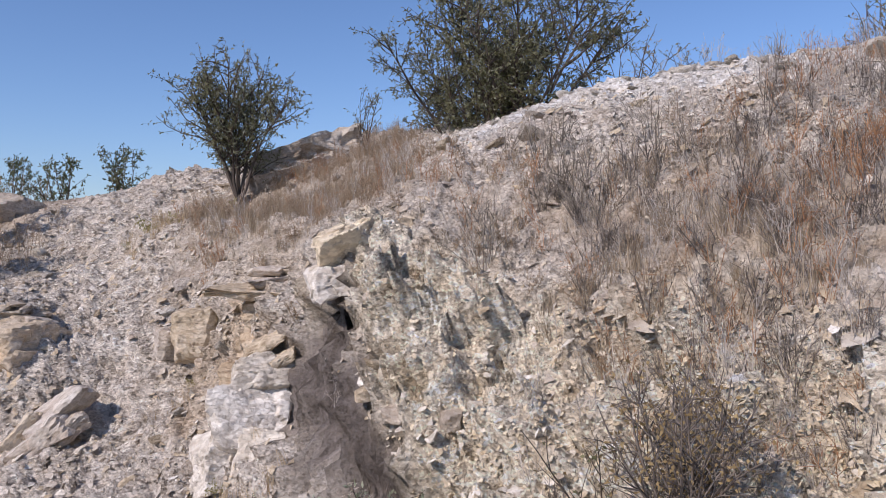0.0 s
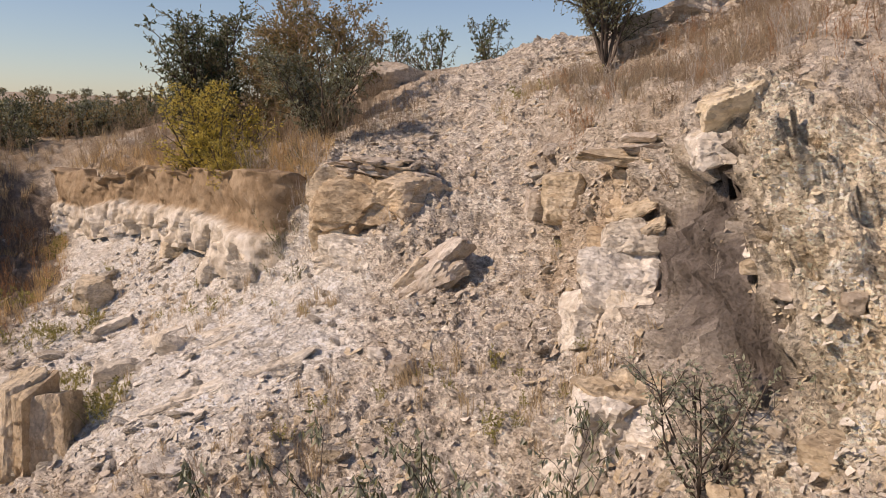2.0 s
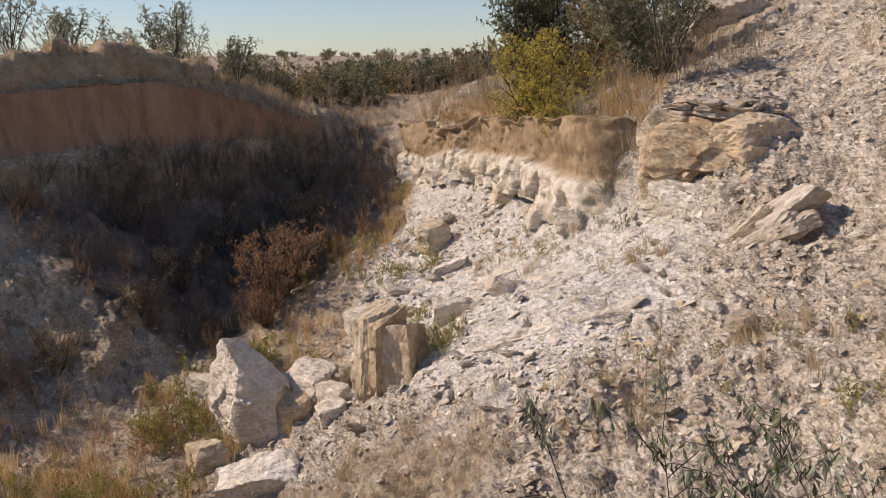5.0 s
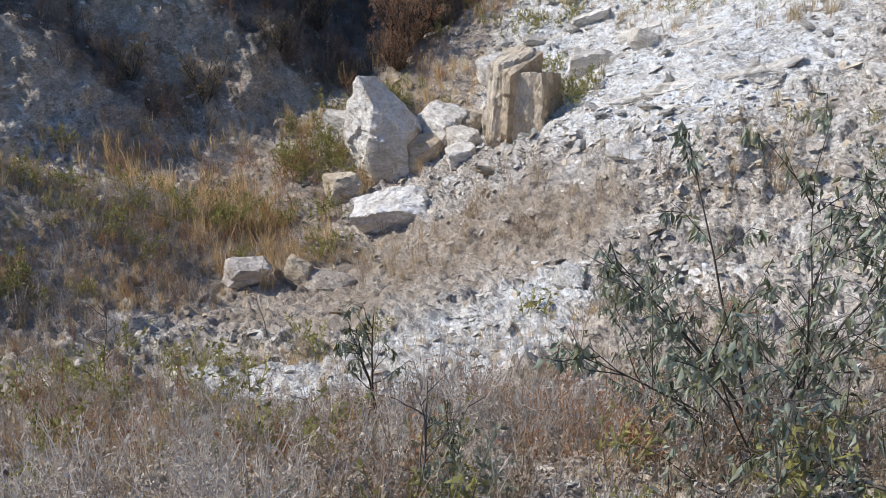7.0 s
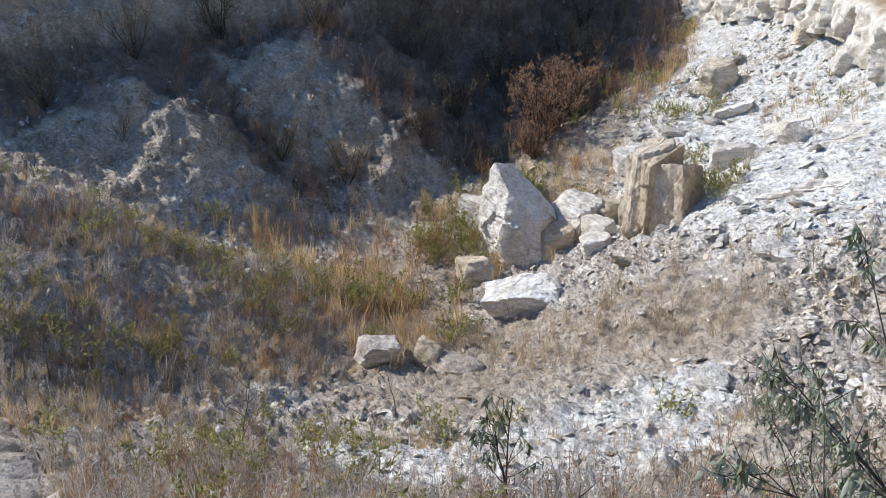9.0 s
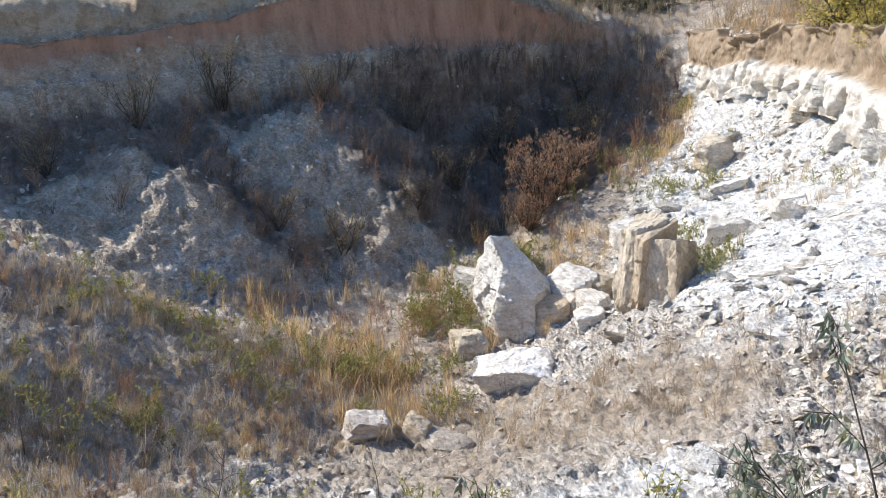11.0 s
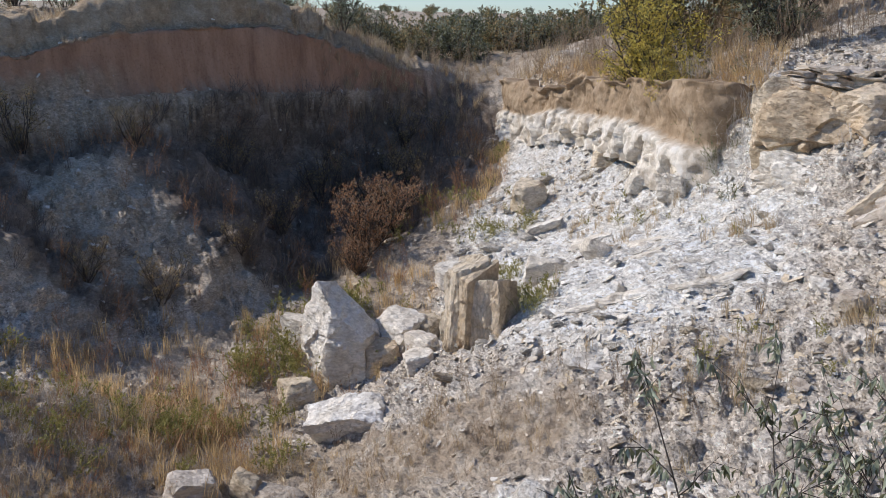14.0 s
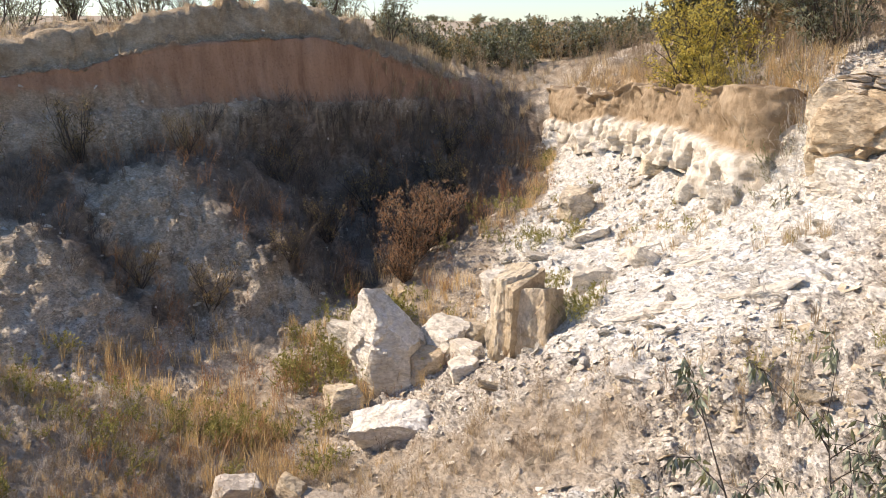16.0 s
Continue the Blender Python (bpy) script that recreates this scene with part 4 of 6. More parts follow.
# the overhanging cap rock at the top of the gully wall
cap = new("cap_rock")
cap.location = (-0.78, 6.6, 1.5)
tagged(cap, "overhanging limestone cap rock with a yellow underside", "rock outcrop")
WEDGE = ((-0.2, -0.2, 1, 0.6), (0.2, -0.75, -0.66, 0.36), (-1, -0.3, 0.1, 0.95), (0.9, -0.35, -0.1, 0.85), (0, 1, 0, 1.0), (-0.1, -1, 0.1, 0.92), (0, 0, -1, 0.85))
for name, dx, dy, dz, size, seed, mat, tip, turn, flats in (("wedge", -0.03, -0.05, 0.1, (0.44, 0.55, 0.44), 161, MAT_PALE, (0, -9), 4, WEDGE), ("slab", -0.08, 0.06, 0.2, (0.36, 0.42, 0.11), 163, MAT_CREAM, (4, -14), 20, ()),
                                                            ("block", -0.12, -0.05, -0.16, (0.36, 0.4, 0.24), 165, MAT_CHALK, (0, -8), 20, ()), ("block", 0.1, -0.06, -0.26, (0.28, 0.3, 0.16), 166, MAT_CREAM, (0, 10), 50, ()), ("block", 0.34, 0.25, 0.12, (0.4, 0.4, 0.36), 167, MAT_CREAM, (0, -15), 5, ())):
    ob = part(name, rock_mesh(name, size, seed, mat, level=5, cuts=5, rough=0.05, layers=0.02, boxy=0.85, chip=0.4, flats=flats), cap)
    ob.matrix_local = pose(1.1 * dx, 1.1 * dy, 1.05 * dz, tip[0], tip[1], turn) @ Matrix.Diagonal((1.12, 1.2, 1.15, 1))

# the shaded rock bank behind the small tree, with rubble on top
ridge = new("rock_bank")
ridge.location = (-2.35, 12.9, 2.95)
tagged(ridge, "dark grey layered rock bank behind a small tree", "rock outcrop")
BANK = ((0.1, -0.8, -0.55, 0.62), (0.7, -0.7, -0.2, 0.8), (-1, -0.3, 0, 0.95), (0, 1, 0, 1), (-0.1, -0.4, 1, 0.75), (0, 0, -1, 1))
for dx, dy, dz, size, seed, turn, flats in ((0.1, 0.45, 0.1, (2.1, 1.2, 0.85), 610, 6, ()), (-0.5, 0.0, -0.25, (0.6, 0.6, 0.5), 611, 20, BANK), (-0.1, -0.05, -0.18, (0.6, 0.6, 0.55), 612, 5, BANK), (0.32, 0.0, -0.05, (0.6, 0.6, 0.5), 613, -10, BANK), (0.66, 0.1, 0.05, (0.5, 0.5, 0.45), 614, 18, BANK)):
    ob = part("block", rock_mesh("block", size, seed, MAT_GREY, level=5, cuts=9, rough=0.08, layers=0.02, chip=1.0, boxy=0.7, flats=flats), ridge)
    ob.matrix_local = pose(dx, dy, dz, 0, -10, turn)
boulder(-8.3, 14.6, (1.1, 0.9, 0.75), 621, MAT_GREY, "dark rounded mound of rock and earth beside shrubs", 0.2, 20, level=4, cuts=6, rough=0.08, chip=0.6, flats=BANK, name="mound", category="mound")

for x, y, z, size, seed, mat in ((-0.5, 5.3, 0.5, (0.3, 0.24, 0.18), 171, MAT_CREAM), (-0.3, 5.1, 0.55, (0.3, 0.3, 0.2), 172, MAT_GREY), (0.05, 4.9, 0.72, (0.26, 0.24, 0.2), 173, MAT_GREY), (0.25, 4.75, 0.78, (0.2, 0.2, 0.18), 174, MAT_GREY), (-0.35, 4.55, -0.1, (0.4, 0.22, 0.16), 175, MAT_CHALK),
                                 (0.35, 4.25, 0.22, (0.28, 0.18, 0.14), 176, MAT_CHALK), (-0.05, 4.15, -0.1, (0.45, 0.35, 0.3), 177, MAT_CREAM), (-0.5, 4.3, -0.55, (0.35, 0.3, 0.25), 178, MAT_CREAM)):
    boulder(x, y, tuple(0.62 * c for c in size), seed, mat, "limestone block sticking out of the crumbling gully wall", 0.2, seed * 37 % 180, (0, -8), z=None, level=4, name="rock", category="rock", group="rocks in the gully wall")
# the pale bluff below the recess
bluff = new("rock_bluff")
bluff.location = (-1.3, 5.3, -0.9)
tagged(bluff, "pale limestone bluff with a broken crumbling edge", "rock outcrop")
for k, (dx, dy, dz, size, turn) in enumerate(((-0.15, 0.12, 0.12, (0.5, 0.6, 0.75), 20), (0.2, 0.12, 0.14, (0.6, 0.55, 0.75), -15), (0.05, 0.36, 0.36, (0.7, 0.5, 0.34), 35), (-0.2, -0.05, -0.3, (0.55, 0.5, 0.6), 60), (0.5, 0.0, 0.05, (0.55, 0.45, 0.6), 10), (0.02, -0.3, -0.45, (0.6, 0.5, 0.6), 30), (0.2, -0.55, -0.72, (0.6, 0.5, 0.55), 5), (0.4, -0.3, -0.3, (0.6, 0.5, 0.5), 44))):
    ob = part("block", rock_mesh("block", size, 181 + k, (MAT_CHALK, MAT_CHALK, MAT_CREAM)[k % 3], level=5, cuts=7, rough=0.07, layers=0.03, chip=0.95), bluff)
    ob.matrix_local = pose(dx, dy, dz, 0, 0, turn)
# smooth pale face between the plates and the recess
buttress = new("rock_buttress")
buttress.location = (-1.68, 7.1, -0.06)
tagged(buttress, "smooth pale limestone buttress beside a dark recess", "rock outcrop")
for k, (dx, dy, dz, size, turn) in enumerate(((0.0, 0.0, 0.12, (0.7, 0.55, 0.8), 14), (-0.2, -0.18, -0.22, (0.6, 0.5, 0.6), 40), (0.12, -0.26, -0.2, (0.6, 0.5, 0.75), -10), (0.05, 0.15, 0.48, (0.6, 0.5, 0.4), 30))):
    ob = part("block", rock_mesh("block", size, 691 + k, MAT_CHALK, level=5, cuts=9, boxy=0.72, rough=0.07, layers=0.015, chip=0.35), buttress)
    ob.matrix_local = pose(dx, dy, dz, -20, 0, turn)

# the low cliff under the shrubs: smooth tan earth over jointed white stone
def cliff_material():
    m, nt, bsdf = tree_of("tan earth over white stone")
    co = nt.nodes.new("ShaderNodeTexCoord").outputs["Object"]
    at = nt.nodes.new("ShaderNodeAttribute")
    at.attribute_name = "earth"
    n1 = noise_node(nt, 2.6, 6, 0.65, co).outputs[0]
    n2 = noise_node(nt, 18, 6, 0.7, co).outputs[0]
    tall = nt.nodes.new("ShaderNodeMapping")
    tall.inputs["Scale"].default_value = (2.2, 2.2, 1.1)
    nt.links.new(co, tall.inputs["Vector"])
    runs = noise_node(nt, 2.0, 5, 0.6, tall.outputs[0]).outputs[0]
    earth = ramp(nt, n1, [(0.28, (0.24, 0.168, 0.1)), (0.5, (0.34, 0.25, 0.16)), (0.72, (0.45, 0.355, 0.245))])
    white = ramp(nt, n1, [(0.28, (0.55, 0.48, 0.38)), (0.5, (0.7, 0.64, 0.55)), (0.72, (0.8, 0.77, 0.71))])
    white = mix(nt, 0.6, white, mix(nt, 1.0, white, ramp(nt, runs, [(0.36, (0.62, 0.54, 0.44)), (0.52, (1, 1, 1)), (0.7, (1.06, 1.06, 1.04))]), "MULTIPLY"))
    col = mix(nt, at.outputs["Fac"], white, earth)
    broken_h, broken_t = shards_of(nt, co, 12.0, 1.0, (1.0, 1.0, 0.6), 0.5)
    col = mix(nt, 1.0, col, ramp(nt, broken_t, [(0.0, (0.86, 0.84, 0.8)), (0.5, (1, 1, 1)), (1.0, (1.07, 1.07, 1.06))]), "MULTIPLY")
    col = mix(nt, 0.5, col, mix(nt, 1.0, col, ramp(nt, n2, [(0.3, (0.6, 0.57, 0.52)), (0.5, (1, 1, 1)), (0.7, (1.15, 1.14, 1.12))]), "MULTIPLY"))
    nt.links.new(col, bsdf.inputs["Base Color"])
    bsdf.inputs["Roughness"].default_value = 0.95
    bump(nt, bsdf, [(runs, 0.35, 0.06), (broken_h, 0.6, 0.012), (n2, 0.7, 0.025)])
    return m


def low_cliff():
    """A wall of ground that runs along its foot line, undercut at the joint of earth and stone."""
    foot = np.array([(-15.6, 13.0, -0.9, 0.1), (-14.2, 12.0, -0.8, 0.25), (-12.5, 11.2, -0.65, 0.36), (-11.4, 11.0, -0.42, 0.46), (-10.1, 10.5, -0.4, 0.56), (-8.9, 9.95, -0.35, 0.6), (-7.95, 9.55, -0.5, 0.63), (-7.25, 9.25, -0.6, 0.68), (-6.9, 9.4, -0.65, 0.66), (-6.65, 10.0, -0.5, 0.6)])
    run = np.concatenate([[0], np.cumsum(np.hypot(*np.diff(foot[:, :2], axis=0).T))])
    s = np.arange(0, run[-1], 0.026)
    path = np.stack([np.interp(s, run, foot[:, k]) for k in range(4)], -1)
    for k in range(2):
        path[:, k] = np.convolve(np.pad(path[:, k], 12, mode="edge"), np.ones(25) / 25, "valid")
    along_ = np.gradient(path[:, :2], axis=0)
    along_ /= np.linalg.norm(along_, axis=1)[:, None]
    face_out = np.stack([along_[:, 1], -along_[:, 0]], -1)
    rows = 58
    v = np.concatenate([np.linspace(-0.3, 1.0, 50), np.linspace(1.02, 1.36, 8)])
    S, V = np.meshgrid(s, v, indexing="ij")
    zf, zt = path[:, 2:3], path[:, 3:4]
    flat = np.stack([S.ravel(), V.ravel() * 1.1, np.zeros(S.size)], -1)
    seam = 0.36 + 0.05 * fbm(np.stack([S.ravel() * 0.7, S.ravel() * 0, S.ravel() * 0], -1), 3, 301).reshape(S.shape)
    earth = smooth(-0.05, 0.05, V - seam + 0.03 * fbm(flat * 6, 2, 302).reshape(S.shape))
    joint = rubble(flat * (1.0, 0.45, 1.0), 0.3, 303).reshape(S.shape) + 0.6 * rubble(flat * (1.0, 0.6, 1.0), 0.12, 304).reshape(S.shape)
    out = 0.36 - 0.14 * np.clip(V, 0, 1) - 0.1 * earth * smooth(0.85, 0.4, V) - 0.5 * smooth(run[-1] - 0.7, run[-1], S)
    out = out + (0.3 * joint + 0.06 * fbm(flat * (2.5, 3.5, 1.0), 3, 309).reshape(S.shape)) * (1 - 0.85 * earth) + 0.1 * earth * fbm(flat * (1.1, 1.6, 1.0), 4, 305).reshape(S.shape) + 0.03 * earth * joint
    out = out + 0.10 * smooth(0.92, 1.0, V) * smooth(1.05, 1.0, V) * (0.5 + fbm(flat * 3.0, 2, 306).reshape(S.shape))
    out = out - 2.6 * np.clip(V - 1.0, 0, 1)
    Z = zf + (zt - 0.02 - zf) * np.minimum(V, 1.0) + 0.14 * fbm(np.stack([S.ravel() * 0.9, S.ravel() * 0, S.ravel() * 0], -1), 4, 308).reshape(S.shape) * smooth(0.5, 1.0, V) - 0.25 * np.clip(V - 1.0, 0, 1) + 0.05 * fbm(flat * 5.0, 2, 307).reshape(S.shape) * smooth(0.8, 1.0, V)
    p = np.stack([path[:, :1] + face_out[:, :1] * out, path[:, 1:2] + face_out[:, 1:2] * out, Z], -1).reshape(-1, 3)
    i, j = np.meshgrid(np.arange(len(s) - 1), np.arange(rows - 1), indexing="ij")
    a = (i * rows + j).ravel()
    me = bpy.data.meshes.new("low_cliff")
    me.from_pydata(p.tolist(), [], np.stack([a, a + rows, a + rows + 1, a + 1], -1).tolist())
    me.polygons.foreach_set("use_smooth", np.ones(len(me.polygons), bool))
    me.attributes.new("earth", "FLOAT", "POINT").data.foreach_set("value", earth.ravel().astype(np.float32))
    me.materials.append(cliff_material())
    return tagged(new("low_cliff", me), "low cliff of smooth tan earth over jointed white stone", "cliff")


low_cliff()
cliff_rng = np.random.default_rng(7)
for k, (x, y, w, h) in enumerate(((-11.7, 10.75, 0.45, 0.3), (-9.6, 9.95, 0.5, 0.28), (-8.2, 9.25, 0.4, 0.36), (-7.4, 8.9, 0.4, 0.4))):
    boulder(x, y, (w, 0.4, h), 201 + k, (MAT_CHALK, MAT_CREAM, MAT_CHALK)[k % 3], "jointed pale limestone block in the low cliff under the shrubs", 0.2, cliff_rng.uniform(10, 50), level=4, cuts=5, boxy=0.88, rough=0.06, layers=0.03, chip=0.55, name="cliff_block", category="rock", group="blocks of the low cliff")

# ---- loose stone ----
stone_rng = np.random.default_rng(3)


def chip_template(rng, points=9):
    bm = bmesh.new()
    for _ in range(points):
        v = rng.normal(0, 1, 3)
        bm.verts.new(v / np.linalg.norm(v) * rng.uniform(0.8, 1.1))
    bmesh.ops.convex_hull(bm, input=bm.verts)
    loose = [v for v in bm.verts if not v.link_faces]
    bmesh.ops.delete(bm, geom=loose, context="VERTS")
    bmesh.ops.triangulate(bm, faces=bm.faces)
    bm.verts.index_update()
    v, f = np.array([v.co for v in bm.verts]), np.array([[w.index for w in q.verts] for q in bm.faces])
    bm.free()
    return v, f


CHIPS = [chip_template(stone_rng, 6 + k % 3) for k in range(12)]
bare = np.clip(1 - 1.0 * GRID["soil"] - 0.9 * GRID["clay"], 0.0, 1) * (1 - 0.93 * GRID["shaded_marl"])
turf = smooth(-0.2, 0.3, edge_gap(GRID["p"][:, :, 0].ravel(), GRID["p"][:, :, 1].ravel(), NEAR_SOIL)).reshape(bare.shape) * (GRID["p"][:, :, 0] < -5.2)
patchy = (1 - 0.85 * turf) * (0.25 + 0.9 * smooth(-0.2, 0.6, fbm(GRID["p"].reshape(-1, 3) * 1.1, 3, 77))).reshape(bare.shape)
shade_side = 1 - 0.75 * (GRID["p"][:, :, 0] < -11.8) * (GRID["p"][:, :, 1] < 11)
gully = GRID["cream"] * (1 - GRID["shaded_marl"]) + smooth(-0.3, 0.3, edge_gap(GRID["p"][:, :, 0].ravel(), GRID["p"][:, :, 1].ravel(), [(-0.2, 4.0), (0.6, 3.6), (1.6, 2.6), (2.2, 3.6), (1.5, 4.6), (0.6, 5.8)])).reshape(bare.shape) * 0.8
for label, mat, keep, count, low, high in (("white chips lying between the weeds of the near bank", MAT_CHALK, 5.0 * smooth(-4.8, -4.2, GRID["p"][:, :, 0]) * (GRID["p"][:, :, 0] < 0.2) * smooth(-1.0, 0.0, GRID["p"][:, :, 1]) * (GRID["p"][:, :, 1] < 4.0), 1800, 0.01, 0.05),
                                           ("scattered white limestone chips and rubble", MAT_CHALK, 0.3 + 0.8 * GRID["chalk"], 12000, 0.01, 0.06),
                                           ("scattered cream limestone rubble", MAT_CREAM, (1 - 0.85 * GRID["chalk"]) * (1 - 0.75 * GRID["cream"]), 10000, 0.012, 0.07),
                                           ("scattered grey limestone rubble", MAT_GREY, (1 - 0.9 * GRID["chalk"]) * (1 - 0.75 * GRID["cream"]), 10000, 0.012, 0.065),
                                           ("broken cream limestone covering the gully wall", MAT_PALE, 0.0 + gully * 6, 4200, 0.008, 0.026),
                                           ("broken cream stone on the shaded quarry wall", MAT_CREAM, 8 * GRID["bank"] * np.clip(1 - 1.3 * GRID["shaded_loam"], 0, 1) * (GRID["p"][:, :, 2] < -0.3), 1500, 0.012, 0.05),
                                           ("flat white limestone plates strewn down the slope", MAT_CHALK, 4 * GRID["chalk"] ** 2 * (GRID["p"][:, :, 1] > 4.5), 2800, 0.014, 0.06)):
    heap = Heap()
    place, nrm, _ = spread(count, (0.06 * (1 - GRID["shaded_marl"]) + bare) * keep * patchy * shade_side * (1 - GRID["clay"]), stone_rng, 19)
    size = low * (high / low) ** (stone_rng.random(count) ** 1.6)
    which = stone_rng.integers(0, len(CHIPS), count)
    for k, (v, f) in enumerate(CHIPS):
        s = which == k
        m = int(s.sum())
        dims = size[s, None] * stone_rng.uniform(0.6, 1.25, (m, 3)) * (1.4, 1.0, 0.38)
        heap.many(turned(v, stone_rng.uniform(0, 6.28, m), -nrm[s, 1] + stone_rng.normal(0, 0.22, m), nrm[s, 0] + stone_rng.normal(0, 0.22, m), dims, place[s] + nrm[s] * size[s, None] * 0.15), f)
    tagged(new("rubble", heap.mesh("rubble", [mat], flat=True)), label, "rubble", kind="stuff")

# larger loose stones, each its own piece of the ground
STONES = [rock_mesh("stone", (1.0, 0.8, 0.5), 301 + k, (MAT_CHALK, MAT_CREAM, MAT_GREY)[k % 3], level=2, cuts=8, rough=0.03) for k in range(9)]
place, nrm, where = spread(280, (1 - GRID["shaded_marl"]) ** 4 * (1 - GRID["clay"]) * (1 - 0.8 * GRID["cream"]) * (0.02 + bare) * (0.4 + GRID["chalk"]) * patchy * shade_side, stone_rng, 17)
stone_chalk = GRID["chalk"][where]
for k in range(280):
    pick = int(stone_rng.integers(0, 3)) * 3 + (0 if stone_chalk[k] > 0.4 else int(stone_rng.integers(0, 3)))
    ob = part("stone", STONES[pick], ground)
    s = 0.10 * (3.6 ** (stone_rng.random() ** 1.8))
    ob.matrix_world = Matrix.Translation(place[k] + nrm[k] * s * 0.08) @ Euler((-nrm[k][1] * 0.8 + stone_rng.normal(0, 0.2), nrm[k][0] * 0.8 + stone_rng.normal(0, 0.2), stone_rng.uniform(0, 6.28))).to_matrix().to_4x4() @ Matrix.Diagonal((s * stone_rng.uniform(0.8, 1.5), s, s * stone_rng.uniform(0.4, 0.9), 1))


# ---- plants ----
def plant_material(name, dark, light, thin=0.0, rough=0.75):
    """Leaf, straw or bark: tone varies from piece to piece and along each piece."""
    m, nt, bsdf = tree_of(name)
    co = nt.nodes.new("ShaderNodeTexCoord").outputs["Object"]
    island = nt.nodes.new("ShaderNodeNewGeometry").outputs["Random Per Island"]
    n1 = noise_node(nt, 2.0, 3, 0.6, co).outputs[0]
    n2 = noise_node(nt, 60.0, 3, 0.6, co).outputs[0]
    half = nt.nodes.new("ShaderNodeMath")
    half.operation = "ADD"
    nt.links.new(island, half.inputs[0])
    nt.links.new(n1, half.inputs[1])
    fac = nt.nodes.new("ShaderNodeMath")
    fac.operation = "MULTIPLY"
    fac.inputs[1].default_value = 0.6
    nt.links.new(half.outputs[0], fac.inputs[0])
    col = ramp(nt, fac.outputs[0], [(0.15, dark), (0.85, light)])
    col = mix(nt, 0.5, col, mix(nt, 1.0, col, ramp(nt, n2, [(0.3, (0.7, 0.7, 0.7)), (0.7, (1.25, 1.25, 1.2))]), "MULTIPLY"))
    nt.links.new(col, bsdf.inputs["Base Color"])
    bsdf.inputs["Roughness"].default_value = rough
    if thin:
        tr = nt.nodes.new("ShaderNodeBsdfTranslucent")
        nt.links.new(col, tr.inputs["Color"])
        mx = nt.nodes.new("ShaderNodeMixShader")
        mx.inputs[0].default_value = thin
        out = nt.nodes["Material Output"]
        nt.links.new(bsdf.outputs[0], mx.inputs[1])
        nt.links.new(tr.outputs[0], mx.inputs[2])
        nt.links.new(mx.outputs[0], out.inputs[0])
    return m


BARK = plant_material("grey brown bark", (0.045, 0.035, 0.028), (0.12, 0.095, 0.075))
DARKBRUSH = plant_material("dark shaded brush", (0.075, 0.06, 0.05), (0.22, 0.175, 0.14))
TANGLE = plant_material("weathered grey stems", (0.06, 0.05, 0.043), (0.22, 0.185, 0.155))
SILVER = plant_material("pale silver green leaves", (0.24, 0.265, 0.17), (0.52, 0.545, 0.41), 0.4)
DEADWOOD = plant_material("bleached dead twigs", (0.10, 0.08, 0.065), (0.30, 0.26, 0.21))
OLIVE = plant_material("dull olive leaves", (0.09, 0.094, 0.045), (0.27, 0.26, 0.135), 0.35)
GREYLEAF = plant_material("grey green leaves", (0.15, 0.16, 0.105), (0.4, 0.405, 0.29), 0.35)
DARKLEAF = plant_material("dark green leaves", (0.03, 0.045, 0.022), (0.10, 0.13, 0.06), 0.2)
BROWNLEAF = plant_material("brownish green leaves", (0.22, 0.155, 0.07), (0.48, 0.36, 0.18), 0.4)
YELLOWLEAF = plant_material("yellow green leaves", (0.46, 0.36, 0.05), (0.78, 0.63, 0.16), 0.45)
STRAW = plant_material("dry straw", (0.36, 0.26, 0.15), (0.68, 0.55, 0.36), 0.4)
SAGE = plant_material("withered pale grey leaves", (0.32, 0.26, 0.205), (0.72, 0.63, 0.53), 0.4)
BROWNWEED = plant_material("dry brown weeds", (0.2, 0.14, 0.09), (0.5, 0.385, 0.265), 0.35)
GOLD = plant_material("golden dry grass", (0.46, 0.32, 0.16), (0.78, 0.59, 0.33), 0.5)
DRYGRASS = plant_material("dull dry grass", (0.24, 0.185, 0.12), (0.52, 0.43, 0.31), 0.35)
GREYWEED = plant_material("dry grey weeds", (0.32, 0.28, 0.235), (0.7, 0.63, 0.55), 0.35)
RUSTWEED = plant_material("rust coloured dry weeds", (0.26, 0.13, 0.065), (0.52, 0.3, 0.16), 0.25)
GREENWEED = plant_material("low green weeds", (0.16, 0.15, 0.045), (0.45, 0.41, 0.15), 0.35)


def tube(pts, radii, sides):
    pts, radii = np.asarray(pts, float), np.asarray(radii, float)
    k = len(pts)
    t = np.gradient(pts, axis=0)
    t /= np.linalg.norm(t, axis=1)[:, None] + 1e-9
    ref = np.where(np.abs(t[:, 2:3]) > 0.9, (1.0, 0, 0), (0, 0, 1.0))
    a = np.cross(t, ref)
    a /= np.linalg.norm(a, axis=1)[:, None] + 1e-9
    b = np.cross(t, a)
    ang = np.arange(sides) * math.tau / sides
    v = pts[:, None] + radii[:, None, None] * (np.cos(ang)[None, :, None] * a[:, None] + np.sin(ang)[None, :, None] * b[:, None])
    f = []
    for i in range(k - 1):
        for s in range(sides):
            p, q = i * sides + s, i * sides + (s + 1) % sides
            f += [(p, q, q + sides), (p, q + sides, p + sides)]
    return v.reshape(-1, 3), np.array(f)


LEAF = np.array([(0, 0, 0), (0.45, 0.5, 0.10), (0.5, 0, -0.04), (0.45, -0.5, 0.10), (1, 0, -0.16)])
LEAF_TRIS = [(0, 2, 1), (0, 3, 2), (1, 2, 4), (2, 3, 4)]


